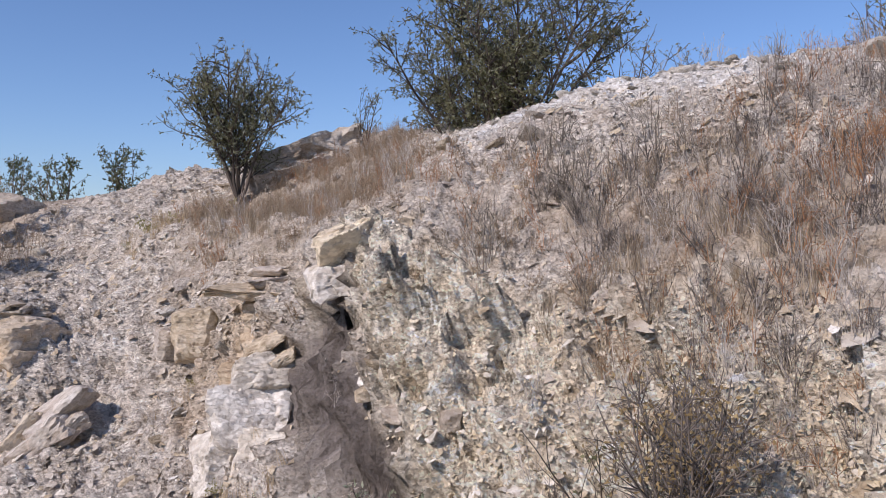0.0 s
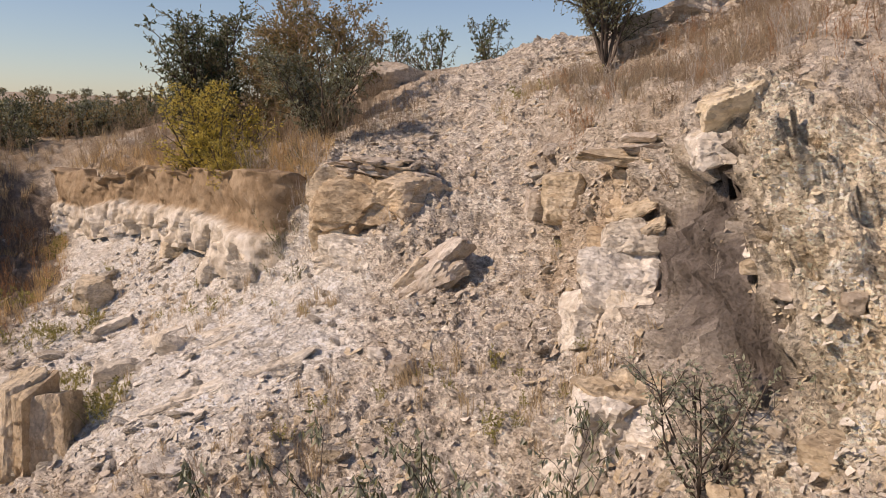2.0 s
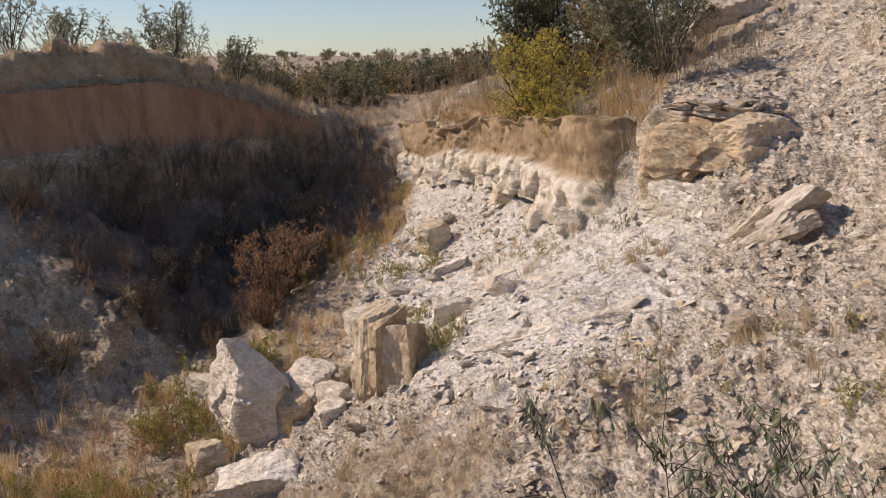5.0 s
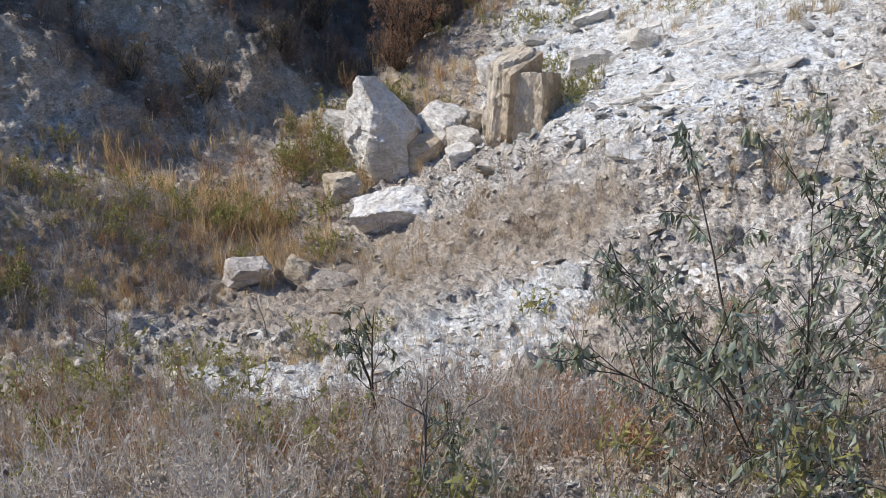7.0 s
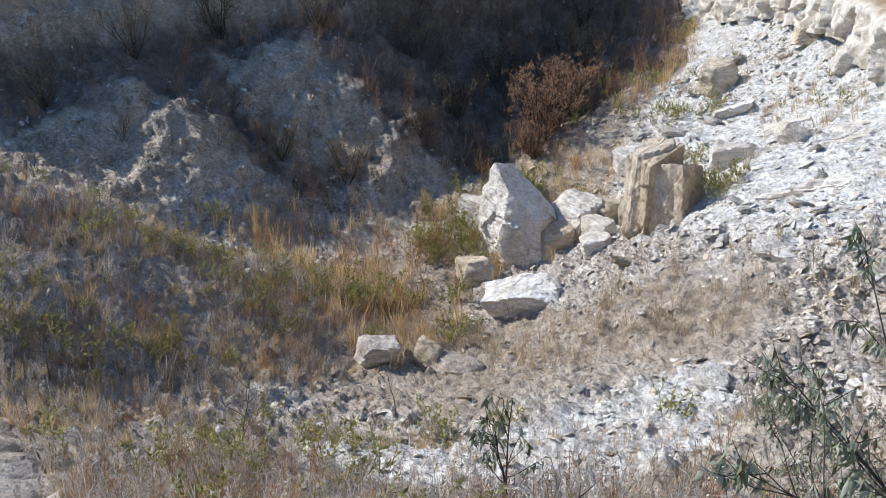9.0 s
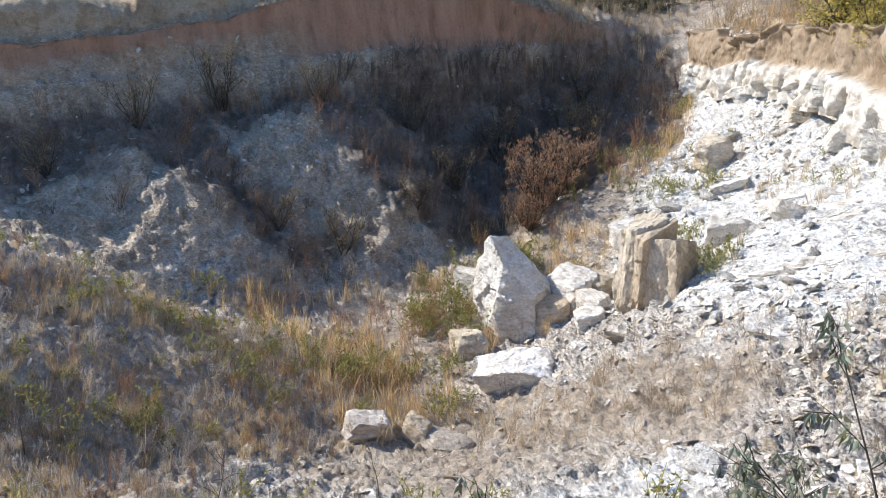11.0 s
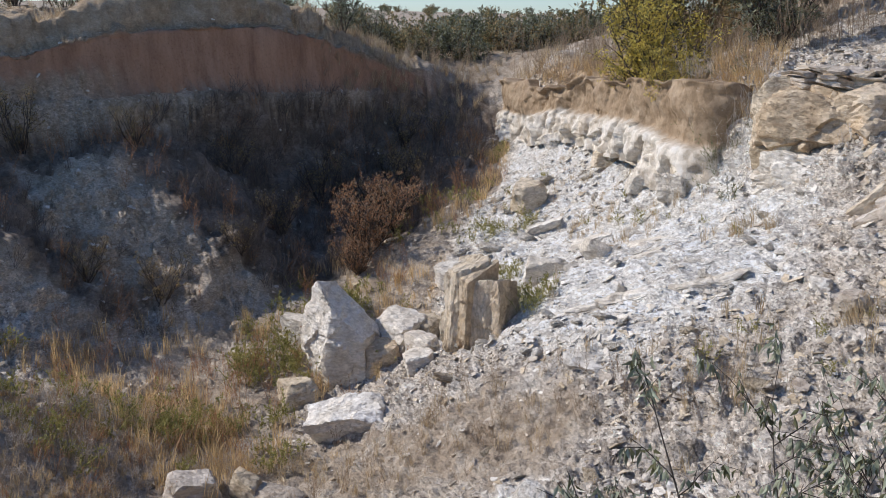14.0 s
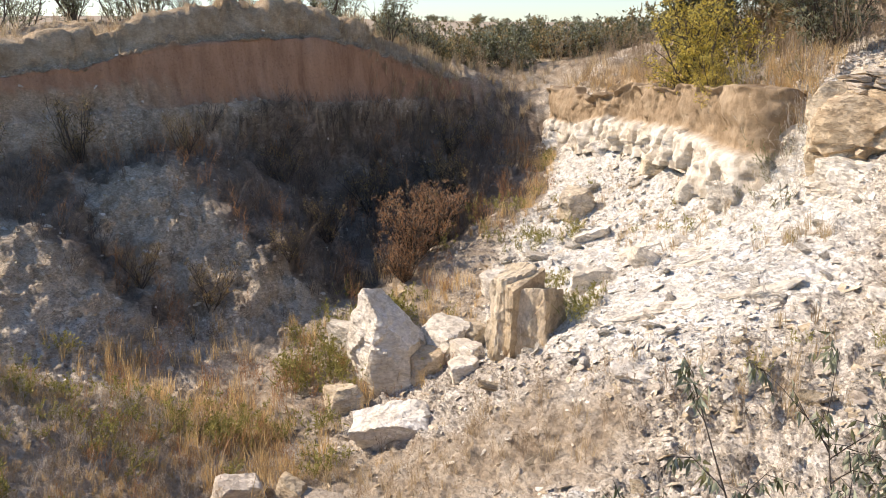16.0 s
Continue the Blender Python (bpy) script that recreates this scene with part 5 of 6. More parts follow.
def ribbon(a, b, width, rng):
    """One flat twig."""
    d = b - a
    s = np.cross(d, rng.normal(0, 1, 3))
    s *= width / (np.linalg.norm(s) + 1e-9)
    return np.array([a - s, a + s, b + 0.5 * s, b - 0.5 * s]), [(0, 1, 2), (0, 2, 3)]


def put_leaves(heap, pos, dirs, length, width, rng, slot=0, plain=False):
    n = len(pos)
    d = dirs / (np.linalg.norm(dirs, axis=1)[:, None] + 1e-9)
    s = np.cross(d, rng.normal(0, 1, (n, 3)))
    s /= np.linalg.norm(s, axis=1)[:, None] + 1e-9
    u = np.cross(d, s)
    ln = length * rng.uniform(0.6, 1.15, n)
    wd = width * rng.uniform(0.7, 1.2, n)
    v = pos[:, None] + LEAF[None, :, :1] * (d * ln[:, None])[:, None] + LEAF[None, :, 1:2] * (s * wd[:, None])[:, None] + LEAF[None, :, 2:] * (u * ln[:, None])[:, None]
    if plain:
        heap.many(v[:, [0, 1, 4, 3]], [(0, 3, 1), (1, 3, 2)], slot)
    else:
        heap.many(v, LEAF_TRIS, slot)


def limb(start, heading, length, rng, bend=0.25, lift=0.1, k=6):
    pts, d = [np.array(start, float)], np.array(heading, float)
    for _ in range(k - 1):
        d = d / np.linalg.norm(d) + rng.normal(0, bend, 3) * 0.5 + (0, 0, lift)
        d /= np.linalg.norm(d)
        pts.append(pts[-1] + d * length / (k - 1))
    return np.array(pts)


def along(pts, t):
    x = t * (len(pts) - 1)
    i = min(int(x), len(pts) - 2)
    return pts[i] + (pts[i + 1] - pts[i]) * (x - i), pts[i + 1] - pts[i]


def grow(rng, height, spread, stems, forks, twigs, bare=0.15, lift=0.12, bend=0.3):
    """Wood of a shrub: stems, side limbs and twigs as (points, radius) lists."""
    wood = ([], [], [])
    for s in range(stems):
        a = rng.uniform(0, math.tau)
        out = rng.uniform(0.15, 1.0) ** 0.7 * spread / height
        head = np.array((math.cos(a) * out, math.sin(a) * out, 1.0))
        main = limb(rng.normal(0, 0.04, 3) * (1, 1, 0), head, height * rng.uniform(0.7, 1.0) * (1 + out * out * 0.3) ** 0.5, rng, bend * 0.7, lift, 7)
        wood[0].append((main, 0.011 * height * rng.uniform(0.7, 1.2)))
        for _ in range(forks):
            t = rng.uniform(bare, 0.97)
            p, d = along(main, t)
            side = rng.normal(0, 1, 3)
            side[2] = abs(side[2]) * 0.4
            h2 = d / np.linalg.norm(d) * 0.7 + side / np.linalg.norm(side)
            lim = limb(p, h2, height * rng.uniform(0.2, 0.42) * math.sin(math.pi * (0.2 + 0.68 * t)), rng, bend, lift * 0.5, 5)
            wood[1].append((lim, 0.0045 * height))
            for _ in range(twigs):
                q, e = along(lim, rng.uniform(0.2, 1.0))
                h3 = e / np.linalg.norm(e) * 0.6 + rng.normal(0, 0.7, 3)
                wood[2].append((limb(q, h3, height * rng.uniform(0.05, 0.13), rng, bend, lift, 2), 0.0018 * height))
    return wood


def shrub(name, label, seed, height, spread, leaf_mats, leaf, per_twig=5, stems=6, forks=9, twigs=5, bare=0.15, droop=0.2, bark=None, category="shrub", lift=0.12, bend=0.3, thick=1.0, group=""):
    """A many-stemmed shrub or small tree with its trunk, twigs and crown as parts."""
    rng = np.random.default_rng(seed)
    wood = grow(rng, height, spread, stems, forks, twigs, bare, lift, bend)
    root = new(name)
    tagged(root, label, category, group)
    bark = bark or BARK
    h = Heap()
    for pts, r in wood[0]:
        h.put(*tube(pts, thick * r * np.linspace(1, 0.25, len(pts)), 6))
    part("trunk", h.mesh("trunk", [bark]), root)
    h = Heap()
    for pts, r in wood[1]:
        h.put(*tube(pts, thick * r * np.linspace(1, 0.3, len(pts)), 4))
    for pts, r in wood[2]:
        h.put(*ribbon(pts[0], pts[-1], max(0.0018, r), rng))
    tagged(part("brushwood", h.mesh("brushwood", [bark]), root), kind="stuff")
    if leaf_mats:
        pos, dirs = [], []
        for pts, _ in wood[2]:
            for _ in range(per_twig):
                p, d = along(pts, rng.uniform(0.05, 1.0))
                pos.append(p)
                dirs.append(d / np.linalg.norm(d) * 0.5 + rng.normal(0, 0.7, 3) - (0, 0, droop))
        pos, dirs = np.array(pos), np.array(dirs)
        h = Heap()
        which = rng.random(len(pos))
        edges = np.linspace(0, 1, len(leaf_mats) + 1)
        for k in range(len(leaf_mats)):
            s = (which >= edges[k]) & (which < edges[k + 1])
            put_leaves(h, pos[s], dirs[s], leaf[0], leaf[1], rng, k)
        tagged(part("crown", h.mesh("crown", leaf_mats), root), kind="stuff")
    return root


def stand(ob, x, y, turn=0.0, size=1.0, z=None):
    ob.matrix_basis = pose(x, y, (ground_at(x, y) if z is None else z) - 0.03, 0, 0, turn) @ Matrix.Diagonal((size, size, size, 1))
    return ob


def again(ob, x, y, turn, size=1.0, z=None):
    """The same plant once more, elsewhere."""
    base = pose(x, y, (ground_at(x, y) if z is None else z) - 0.03, 0, 0, turn)
    c = copy_thing(ob, base)
    c.scale = (size, size, size * (0.92 + 0.16 * ((x * 7.3 + y * 3.1) % 1)))
    return c


# small trees and shrubs along the top of the right-hand slope
stand(shrub("tree", "small olive-leaved tree with several dark stems on the slope", 1, 2.5, 1.1, [OLIVE, GREYLEAF, OLIVE], (0.065, 0.022), 8, 10, 17, 8, 0.22, 0.1, category="tree", lift=0.05), -3.15, 12.35)
broad = stand(shrub("tree", "broad dense olive-leaved tree behind the ridge", 2, 3.2, 2.2, [OLIVE, GREYLEAF, OLIVE, OLIVE], (0.08, 0.026), 10, 12, 16, 9, 0.12, 0.25, category="tree", lift=0.04), 1.05, 11.9, z=2.85)
again(broad, 0.55, 12.3, 130, 0.8, z=2.6)
stand(shrub("shrub", "sparse young grey-green shrub on the ridge", 3, 1.15, 0.5, [GREYLEAF, OLIVE], (0.05, 0.018), 3, 4, 7, 3, 0.2, 0.1), -1.25, 12.8)
sparse = stand(shrub("shrub", "sparse twiggy shrub on the ridge top", 4, 1.5, 0.9, [OLIVE, BROWNLEAF], (0.05, 0.02), 3, 6, 7, 3, 0.15, 0.2), 2.3, 10.4, z=2.95)
again(sparse, 5.3, 9.4, 80, 1.15, z=3.2)
again(sparse, 3.2, 9.6, 200, 0.7, z=3.1)

# shrubs over the low cliff
stand(shrub("tree", "tall dark green bushy tree above the low cliff", 5, 3.0, 1.2, [OLIVE, OLIVE, GREYLEAF, DARKLEAF], (0.09, 0.034), 9, 10, 16, 8, 0.05, 0.0, category="tree", lift=0.06), -10.9, 12.2)
brown = stand(shrub("shrub", "large brownish green shrub with drooping twigs", 6, 2.6, 1.8, [BROWNLEAF, BROWNLEAF, BROWNLEAF, OLIVE], (0.075, 0.03), 9, 14, 16, 7, 0.04, 0.2, lift=0.04, bark=BROWNWEED), -8.35, 12.0)
again(brown, -9.7, 12.6, 140, 0.8)
stand(shrub("shrub", "grey-green shrub leaning over the cliff edge", 7, 1.6, 0.95, [GREYLEAF, OLIVE, GREYLEAF], (0.07, 0.024), 8, 9, 13, 6, 0.05, 0.1, lift=0.05), -7.15, 10.5)
yellow = stand(shrub("shrub", "yellow-green autumn shrub at the cliff edge", 8, 1.85, 1.3, [YELLOWLEAF, YELLOWLEAF, YELLOWLEAF, GREENWEED], (0.07, 0.026), 6, 11, 13, 6, 0.03, 0.3, lift=0.06), -8.95, 10.3, z=0.05)
again(yellow, -9.85, 11.0, 100, 0.85)
again(yellow, -9.4, 10.35, 220, 0.7, z=0.1)
again(yellow, -8.35, 9.75, 300, 0.55, z=0.2)
far_shrub = stand(shrub("shrub", "rounded olive shrub on the far mound", 9, 2.0, 1.3, [OLIVE, DARKLEAF], (0.1, 0.04), 5, 7, 8, 5, 0.1, 0.1), -12.3, 22.6, z=2.2)
again(far_shrub, -11.0, 22.9, 50, 1.0, z=2.2)
again(far_shrub, -13.8, 22.6, 150, 0.95, z=2.2)
again(far_shrub, -9.0, 22.4, 90, 1.0, z=2.4)
again(far_shrub, -8.0, 22.8, 10, 0.7, z=2.4)

# twiggy shrubs along the opposite rim
rim_rng = np.random.default_rng(12)
bare_shrub = stand(shrub("shrub", "half-bare grey shrub on the quarry rim", 13, 1.6, 1.0, [GREYLEAF, SILVER, OLIVE], (0.065, 0.026), 6, 8, 10, 4, 0.1, 0.0, lift=0.06, group="shrubs along the quarry rim"), -19.3, 1.2)
green_shrub = stand(shrub("shrub", "green leafy shrub on the quarry rim", 14, 1.25, 0.55, [OLIVE, DARKLEAF, GREYLEAF], (0.06, 0.024), 6, 6, 9, 5, 0.05, 0.1, lift=0.2, group="shrubs along the quarry rim"), -18.9, 8.2)
again(green_shrub, -17.9, 9.6, 120, 0.85)
again(green_shrub, -19.2, 4.4, 120, 0.9)
again(green_shrub, -19.8, 2.8, 20, 1.0)
for k in range(15):
    a = radians(60 + 31 * (k + rim_rng.uniform(-0.3, 0.3)) / 14)
    r = rim_rng.uniform(18.6, 22.5)
    again(bare_shrub, -math.sin(a) * r, math.cos(a) * r, rim_rng.uniform(0, 360), rim_rng.uniform(0.65, 1.15))

# scrub of the open country beyond
scrub_rng = np.random.default_rng(15)
scrub = [stand(shrub("bush", "rounded dull green scrub bush in open country", 16 + k, 1.8, 1.5, [(OLIVE, GREYLEAF), (GREYLEAF, BROWNLEAF), (BROWNLEAF, OLIVE)][k], (0.12, 0.055), 7, 9, 8, 4, 0.03, 0.1, category="bush", lift=0.04, group="scrub of the open country"), x, y) for k, (x, y) in enumerate(((-25.5, 18.5), (-24.0, 21.5), (-28.0, 17.0)))]
for k in range(210):
    a, r = radians(scrub_rng.uniform(40, 64)), 23 + 30 * (k / 210) ** 1.3
    x, y = -math.sin(a) * r, math.cos(a) * r
    again(scrub[k % 3], x, y, scrub_rng.uniform(0, 360), scrub_rng.uniform(0.5, 0.95), z=ground_at(x, y) - 0.4)
for k in range(90):
    a, r = radians(34 + 42 * k / 89 + scrub_rng.uniform(-1, 1)), scrub_rng.uniform(118, 150)
    x, y, size = -math.sin(a) * r, math.cos(a) * r, scrub_rng.uniform(0.5, 1.2)
    again(scrub[k % 3], x, y, scrub_rng.uniform(0, 360), size, z=ground_at(x, y) - 0.5 * size)



# ---- weeds and grass ----
def merge(pieces):
    h = Heap()
    for v, f in pieces:
        h.put(v, f)
    return np.concatenate(h.v), np.concatenate(h.f)


def tuft(rng, blades=20, height=0.32, lean=0.45):
    """A tuft of dry grass."""
    out = []
    for _ in range(blades):
        a, o = rng.uniform(0, 6.28), rng.uniform(0.05, lean)
        hgt, w = height * rng.uniform(0.45, 1.1), rng.uniform(0.002, 0.004)
        b = rng.normal(0, 0.035, 3) * (1, 1, 0)
        d = np.array((math.cos(a), math.sin(a), 0))
        s = np.array((-d[1], d[0], 0)) * w
        m, t = b + d * o * hgt * 0.35 + (0, 0, hgt * 0.6), b + d * o * hgt * 1.1 + (0, 0, hgt)
        out.append((np.array([b - s, b + s, m + s * 0.8, m - s * 0.8, t]), [(0, 1, 2), (0, 2, 3), (3, 2, 4)]))
    return merge(out)


def weed(rng, stems=6, height=0.45, side=4, seeds=True, leaves=0, lean=0.5, thick=0.0022, leaf=(0.03, 0.012)):
    """A dry branching weed with seed heads, or with small leaves left."""
    out, pos, dirs = [], [], []
    blob = np.array([(0, 0, 1), (0.9, 0, -0.4), (-0.5, 0.8, -0.4), (-0.5, -0.8, -0.4)])
    for _ in range(stems):
        a, o = rng.uniform(0, 6.28), rng.uniform(0.05, lean)
        main = limb(rng.normal(0, 0.03, 3) * (1, 1, 0), (math.cos(a) * o, math.sin(a) * o, 1), height * rng.uniform(0.55, 1.05), rng, 0.25, 0.08, 3)
        for a0, a1 in zip(main, main[1:]):
            out.append(ribbon(a0, a1, thick * 1.3, rng))
        for _ in range(side):
            p, d = along(main, rng.uniform(0.3, 1.0))
            tw = limb(p, d / np.linalg.norm(d) * 0.8 + rng.normal(0, 0.55, 3), height * rng.uniform(0.1, 0.3), rng, 0.3, 0.1, 2)
            out.append(ribbon(tw[0], tw[1], thick, rng))
            if seeds and rng.random() < 0.65:
                q, _ = along(tw, 0.95)
                out.append((blob * rng.uniform(0.005, 0.010) + q, [(0, 1, 2), (0, 2, 3), (0, 3, 1), (1, 3, 2)]))
            for _ in range(leaves):
                q, d2 = along(tw, rng.uniform(0, 1))
                pos.append(q)
                dirs.append(d2 / np.linalg.norm(d2) + rng.normal(0, 0.7, 3))
    if pos:
        h = Heap()
        put_leaves(h, np.array(pos), np.array(dirs), leaf[0], leaf[1], rng, plain=True)
        out.append((np.concatenate(h.v), np.concatenate(h.f)))
    return merge(out)


weed_rng = np.random.default_rng(21)
TUFTS = [tuft(weed_rng, 18, 0.3) for _ in range(5)]
WEEDS = [weed(weed_rng, 6, 0.42, 5) for _ in range(5)]
STALKS = [weed(weed_rng, 5, 0.62, 4, lean=0.3) for _ in range(4)]
LEAFY = [weed(weed_rng, 6, 0.22, 4, False, 4, 0.8) for _ in range(4)]
SAGES = [weed(weed_rng, 6, 0.36, 5, False, 3, 0.6, leaf=(0.026, 0.012)) for _ in range(5)]
BRUSH = [weed(weed_rng, 12, 0.5, 6, False, 0, 0.9, 0.003) for _ in range(4)]


def sow(name, label, mat, kinds, count, density, low, high, reach=24.0, category="weeds"):
    """Plants of one kind strewn over a stretch of ground."""
    heap = Heap()
    place, nrm, _ = spread(count, density, weed_rng, reach)
    size = weed_rng.uniform(low, high, count)
    which = weed_rng.integers(0, len(kinds), count)
    for k, (v, f) in enumerate(kinds):
        s = which == k
        m = int(s.sum())
        if m:
            heap.many(turned(v, weed_rng.uniform(0, 6.28, m), -nrm[s, 1] * 0.25 + weed_rng.normal(0, 0.12, m), nrm[s, 0] * 0.25 + weed_rng.normal(0, 0.12, m), size[s], place[s] - nrm[s] * 0.012), f)
    return tagged(new(name, heap.mesh(name, [mat])), label, category, kind="stuff")


GX, GY, GZ = GRID["p"][:, :, 0], GRID["p"][:, :, 1], GRID["p"][:, :, 2]
FLATXY = GX.ravel(), GY.ravel()


def patch(outline, soft=0.4):
    return smooth(-soft, soft, edge_gap(*FLATXY, outline)).reshape(GX.shape)


def clumps(scale, seed, low=-0.1, high=0.35):
    return smooth(low, high, fbm(GRID["p"].reshape(-1, 3) * scale, 3, seed)).reshape(GX.shape)


def round_patch(x, y, r):
    return np.exp(-((GX - x) ** 2 + (GY - y) ** 2) / (r * r))


near_soil, upper, floor_z = patch(NEAR_SOIL), patch(UPPER_SOIL), patch(FLOOR_SOIL)
upper = upper * (1 - 0.92 * smooth(1.6, 1.0, line_gap(*FLATXY, "skyline")).reshape(GX.shape) * (GX > 0.2))
close = (GX > -4.4) * (1 - 0.93 * patch(CHALK_RIM, 0.2)) * near_soil * (GY > -3) * (1 - 0.5 * smooth(3.4, 4.6, np.hypot(GX, GY)))
leftside = (GX <= -3.6) * (1 - 0.9 * patch(CHALK_RIM, 0.2)) * near_soil * (GY > -4)
wall = ((GX < -11.6) & (GX > -16.4) & (GY < 11.5) & (GY > -4) & (GZ < -0.5) & (-GX - 0.45 > 1.25 * GY)).astype(float)
hollow = GRID["shaded_loam"]
plateau = ((GX < -16.45) & (GY < 13)).astype(float)
shelf_top = patch([(-13.5, 12.0), (-9.5, 10.8), (-6.9, 10.0), (-5.6, 11.2), (-7.6, 15.5), (-12.0, 17.0)])

sow("dry_weeds", "grey dry branching weeds with seed heads on the near bank", GREYWEED, WEEDS, 430, close * (0.15 + clumps(1.5, 91)), 0.35, 0.85, 7)
sow("dry_weeds", "brown dry branching weeds with seed heads on the near bank", BROWNWEED, WEEDS, 260, close * (0.15 + clumps(1.3, 92)), 0.35, 0.85, 7)
sow("dry_weeds", "reddish dry weeds on the near bank", RUSTWEED, WEEDS, 60, close * (clumps(1.2, 93, 0.1, 0.5) + 3 * round_patch(-2.2, 1.8, 0.35)), 0.4, 0.85, 7)
sow("low_weeds", "withered plants with curled pale grey leaves on the near bank", SAGE, SAGES, 190, close * (0.2 + clumps(1.4, 123)), 0.45, 1.05, 7)
sow("low_weeds", "withered plants with reddish brown leaves on the near bank", RUSTWEED, SAGES, 45, close * (0.1 * clumps(1.4, 124) + round_patch(-2.2, 1.85, 0.4)), 0.45, 0.95, 7)
sow("low_weeds", "low green leafy weeds among dry stems", GREENWEED, LEAFY, 40, close * (clumps(1.6, 94, 0.05, 0.5) + 2 * round_patch(-3.1, 0.8, 0.4)), 0.7, 1.5, 7)
sow("low_weeds", "low grey-green leafy weeds among dry stems", GREYLEAF, LEAFY, 25, close * clumps(1.9, 95, 0.0, 0.5), 0.7, 1.5, 7)
sow("low_weeds", "withered plants with curled brown leaves on the near bank", BROWNWEED, SAGES, 150, close * (0.15 + clumps(1.5, 131)), 0.4, 0.95, 7)
sow("brush", "tangle of bleached dead twigs on the near bank", GREYWEED, BRUSH, 26, close * (round_patch(-1.55, 2.4, 0.45) + 0.5 * round_patch(-2.6, 1.6, 0.5)), 0.5, 0.9, 6)
sow("dry_grass", "straw-coloured dry grass on the near bank", STRAW, TUFTS, 200, close * (0.2 + clumps(1.1, 96)), 0.35, 0.75, 7, "grass")
sow("dry_grass", "golden dry grass on the grassy spur", GOLD, TUFTS, 2300, leftside * (0.2 + clumps(1.0, 97)), 0.22, 0.5, 12, "grass")
sow("dry_weeds", "grey dry weeds on the grassy spur", GREYWEED, WEEDS, 640, leftside * (0.35 + clumps(1.2, 119)), 0.28, 0.62, 12)
sow("dry_weeds", "brown dry weeds on the grassy spur", RUSTWEED, WEEDS, 130, leftside * (0.1 + clumps(0.9, 98)), 0.4, 0.9, 12)
sow("dry_grass", "straw-coloured dry grass on the grassy spur", STRAW, TUFTS, 500, leftside * (0.1 + clumps(0.8, 126, 0.0, 0.4)), 0.3, 0.6, 12, "grass")
sow("low_weeds", "yellow-green weeds on the grassy spur", GREENWEED, LEAFY, 110, leftside * (0.15 + clumps(1.0, 99, 0.0, 0.5) + 1.5 * round_patch(-8.8, 0.7, 0.7) + 1.2 * round_patch(-5.4, 1.4, 0.5)), 0.8, 1.6, 12)
sow("dry_weeds", "brown dry weeds with seed heads on the grassy spur", BROWNWEED, WEEDS, 420, leftside * (0.3 + clumps(1.1, 134)), 0.28, 0.6, 12)
sow("low_weeds", "withered grey-leaved plants on the grassy spur", SAGE, SAGES, 260, leftside * (0.3 + clumps(1.3, 135)) * (GX > -8.5), 0.3, 0.6, 12)
sow("dry_weeds", "tall grey-brown dry stalks on the upper slope", GREYWEED, STALKS, 110, upper * (0.2 + clumps(0.8, 101)), 0.35, 0.85, 17)
sow("dry_weeds", "brown dry weeds on the upper slope", BROWNWEED, WEEDS, 300, upper * (0.15 + clumps(0.8, 102, 0.0, 0.4)), 0.35, 0.8, 17)
sow("dry_weeds", "rust-coloured dry weeds on the upper slope", RUSTWEED, WEEDS, 70, upper * clumps(1.1, 103, 0.0, 0.5), 0.5, 1.0, 17)
sow("dry_grass", "straw-coloured dry grass on the upper slope", DRYGRASS, TUFTS, 520, upper * (0.12 + clumps(0.8, 104, 0.0, 0.4)), 0.45, 0.9, 17, "grass")
sow("brush", "matted grey brushwood on the upper slope", DEADWOOD, BRUSH, 25, upper * (GX > 0.2) * clumps(1.0, 105, 0.0, 0.5), 0.6, 1.1, 12)
sow("low_weeds", "half-withered leafy weeds on the upper slope", BROWNWEED, SAGES, 380, upper * (0.15 + clumps(0.9, 127, 0.0, 0.4)), 0.4, 0.9, 17)
thicket = (1.0 * round_patch(2.2, 4.6, 0.8) + 1.0 * round_patch(2.9, 5.6, 0.9) + 0.6 * round_patch(1.3, 5.4, 0.5) + 0.7 * round_patch(1.6, 3.6, 0.5)) * (GX > 0.5)
sow("brush", "dark tangled brushwood high on the gully wall", TANGLE, BRUSH, 90, thicket, 0.4, 0.75, 9)
sow("dry_weeds", "rust-coloured weeds in the tangled brushwood", RUSTWEED, WEEDS, 70, thicket, 0.5, 0.9, 9)
sow("dry_weeds", "grey weeds in the tangled brushwood", GREYWEED, WEEDS, 150, thicket, 0.5, 0.9, 9)
sow("dry_grass", "dry grass on the pit floor", GOLD, TUFTS, 420, floor_z * clumps(0.8, 106), 0.6, 1.3, 18, "grass")
sow("dry_weeds", "rust-coloured weeds on the pit floor", RUSTWEED, WEEDS, 120, floor_z * clumps(0.9, 107, 0, 0.5) + 2.5 * round_patch(-9.7, 3.2, 0.6), 0.6, 1.2, 18)
sow("low_weeds", "green and yellow weeds on the pit floor", GREENWEED, LEAFY, 170, 0.6 * floor_z * clumps(0.9, 108, 0.05, 0.5) + 2.5 * round_patch(-8.95, 2.4, 0.45) + 2.5 * round_patch(-9.9, 3.9, 0.45) + 3 * round_patch(-10.6, 5.4, 0.45), 0.9, 1.8, 18)
sow("brush", "dark leafless brush on the shaded quarry wall", DARKBRUSH, BRUSH, 300, wall * (0.02 + hollow) * (0.3 + smooth(3.5, 5.5, GY)), 0.6, 1.3, 19)
sow("brush", "small dark brush scattered over the shaded quarry wall", DARKBRUSH, BRUSH, 150, wall * (0.3 + clumps(0.9, 128)), 0.25, 0.6, 19)
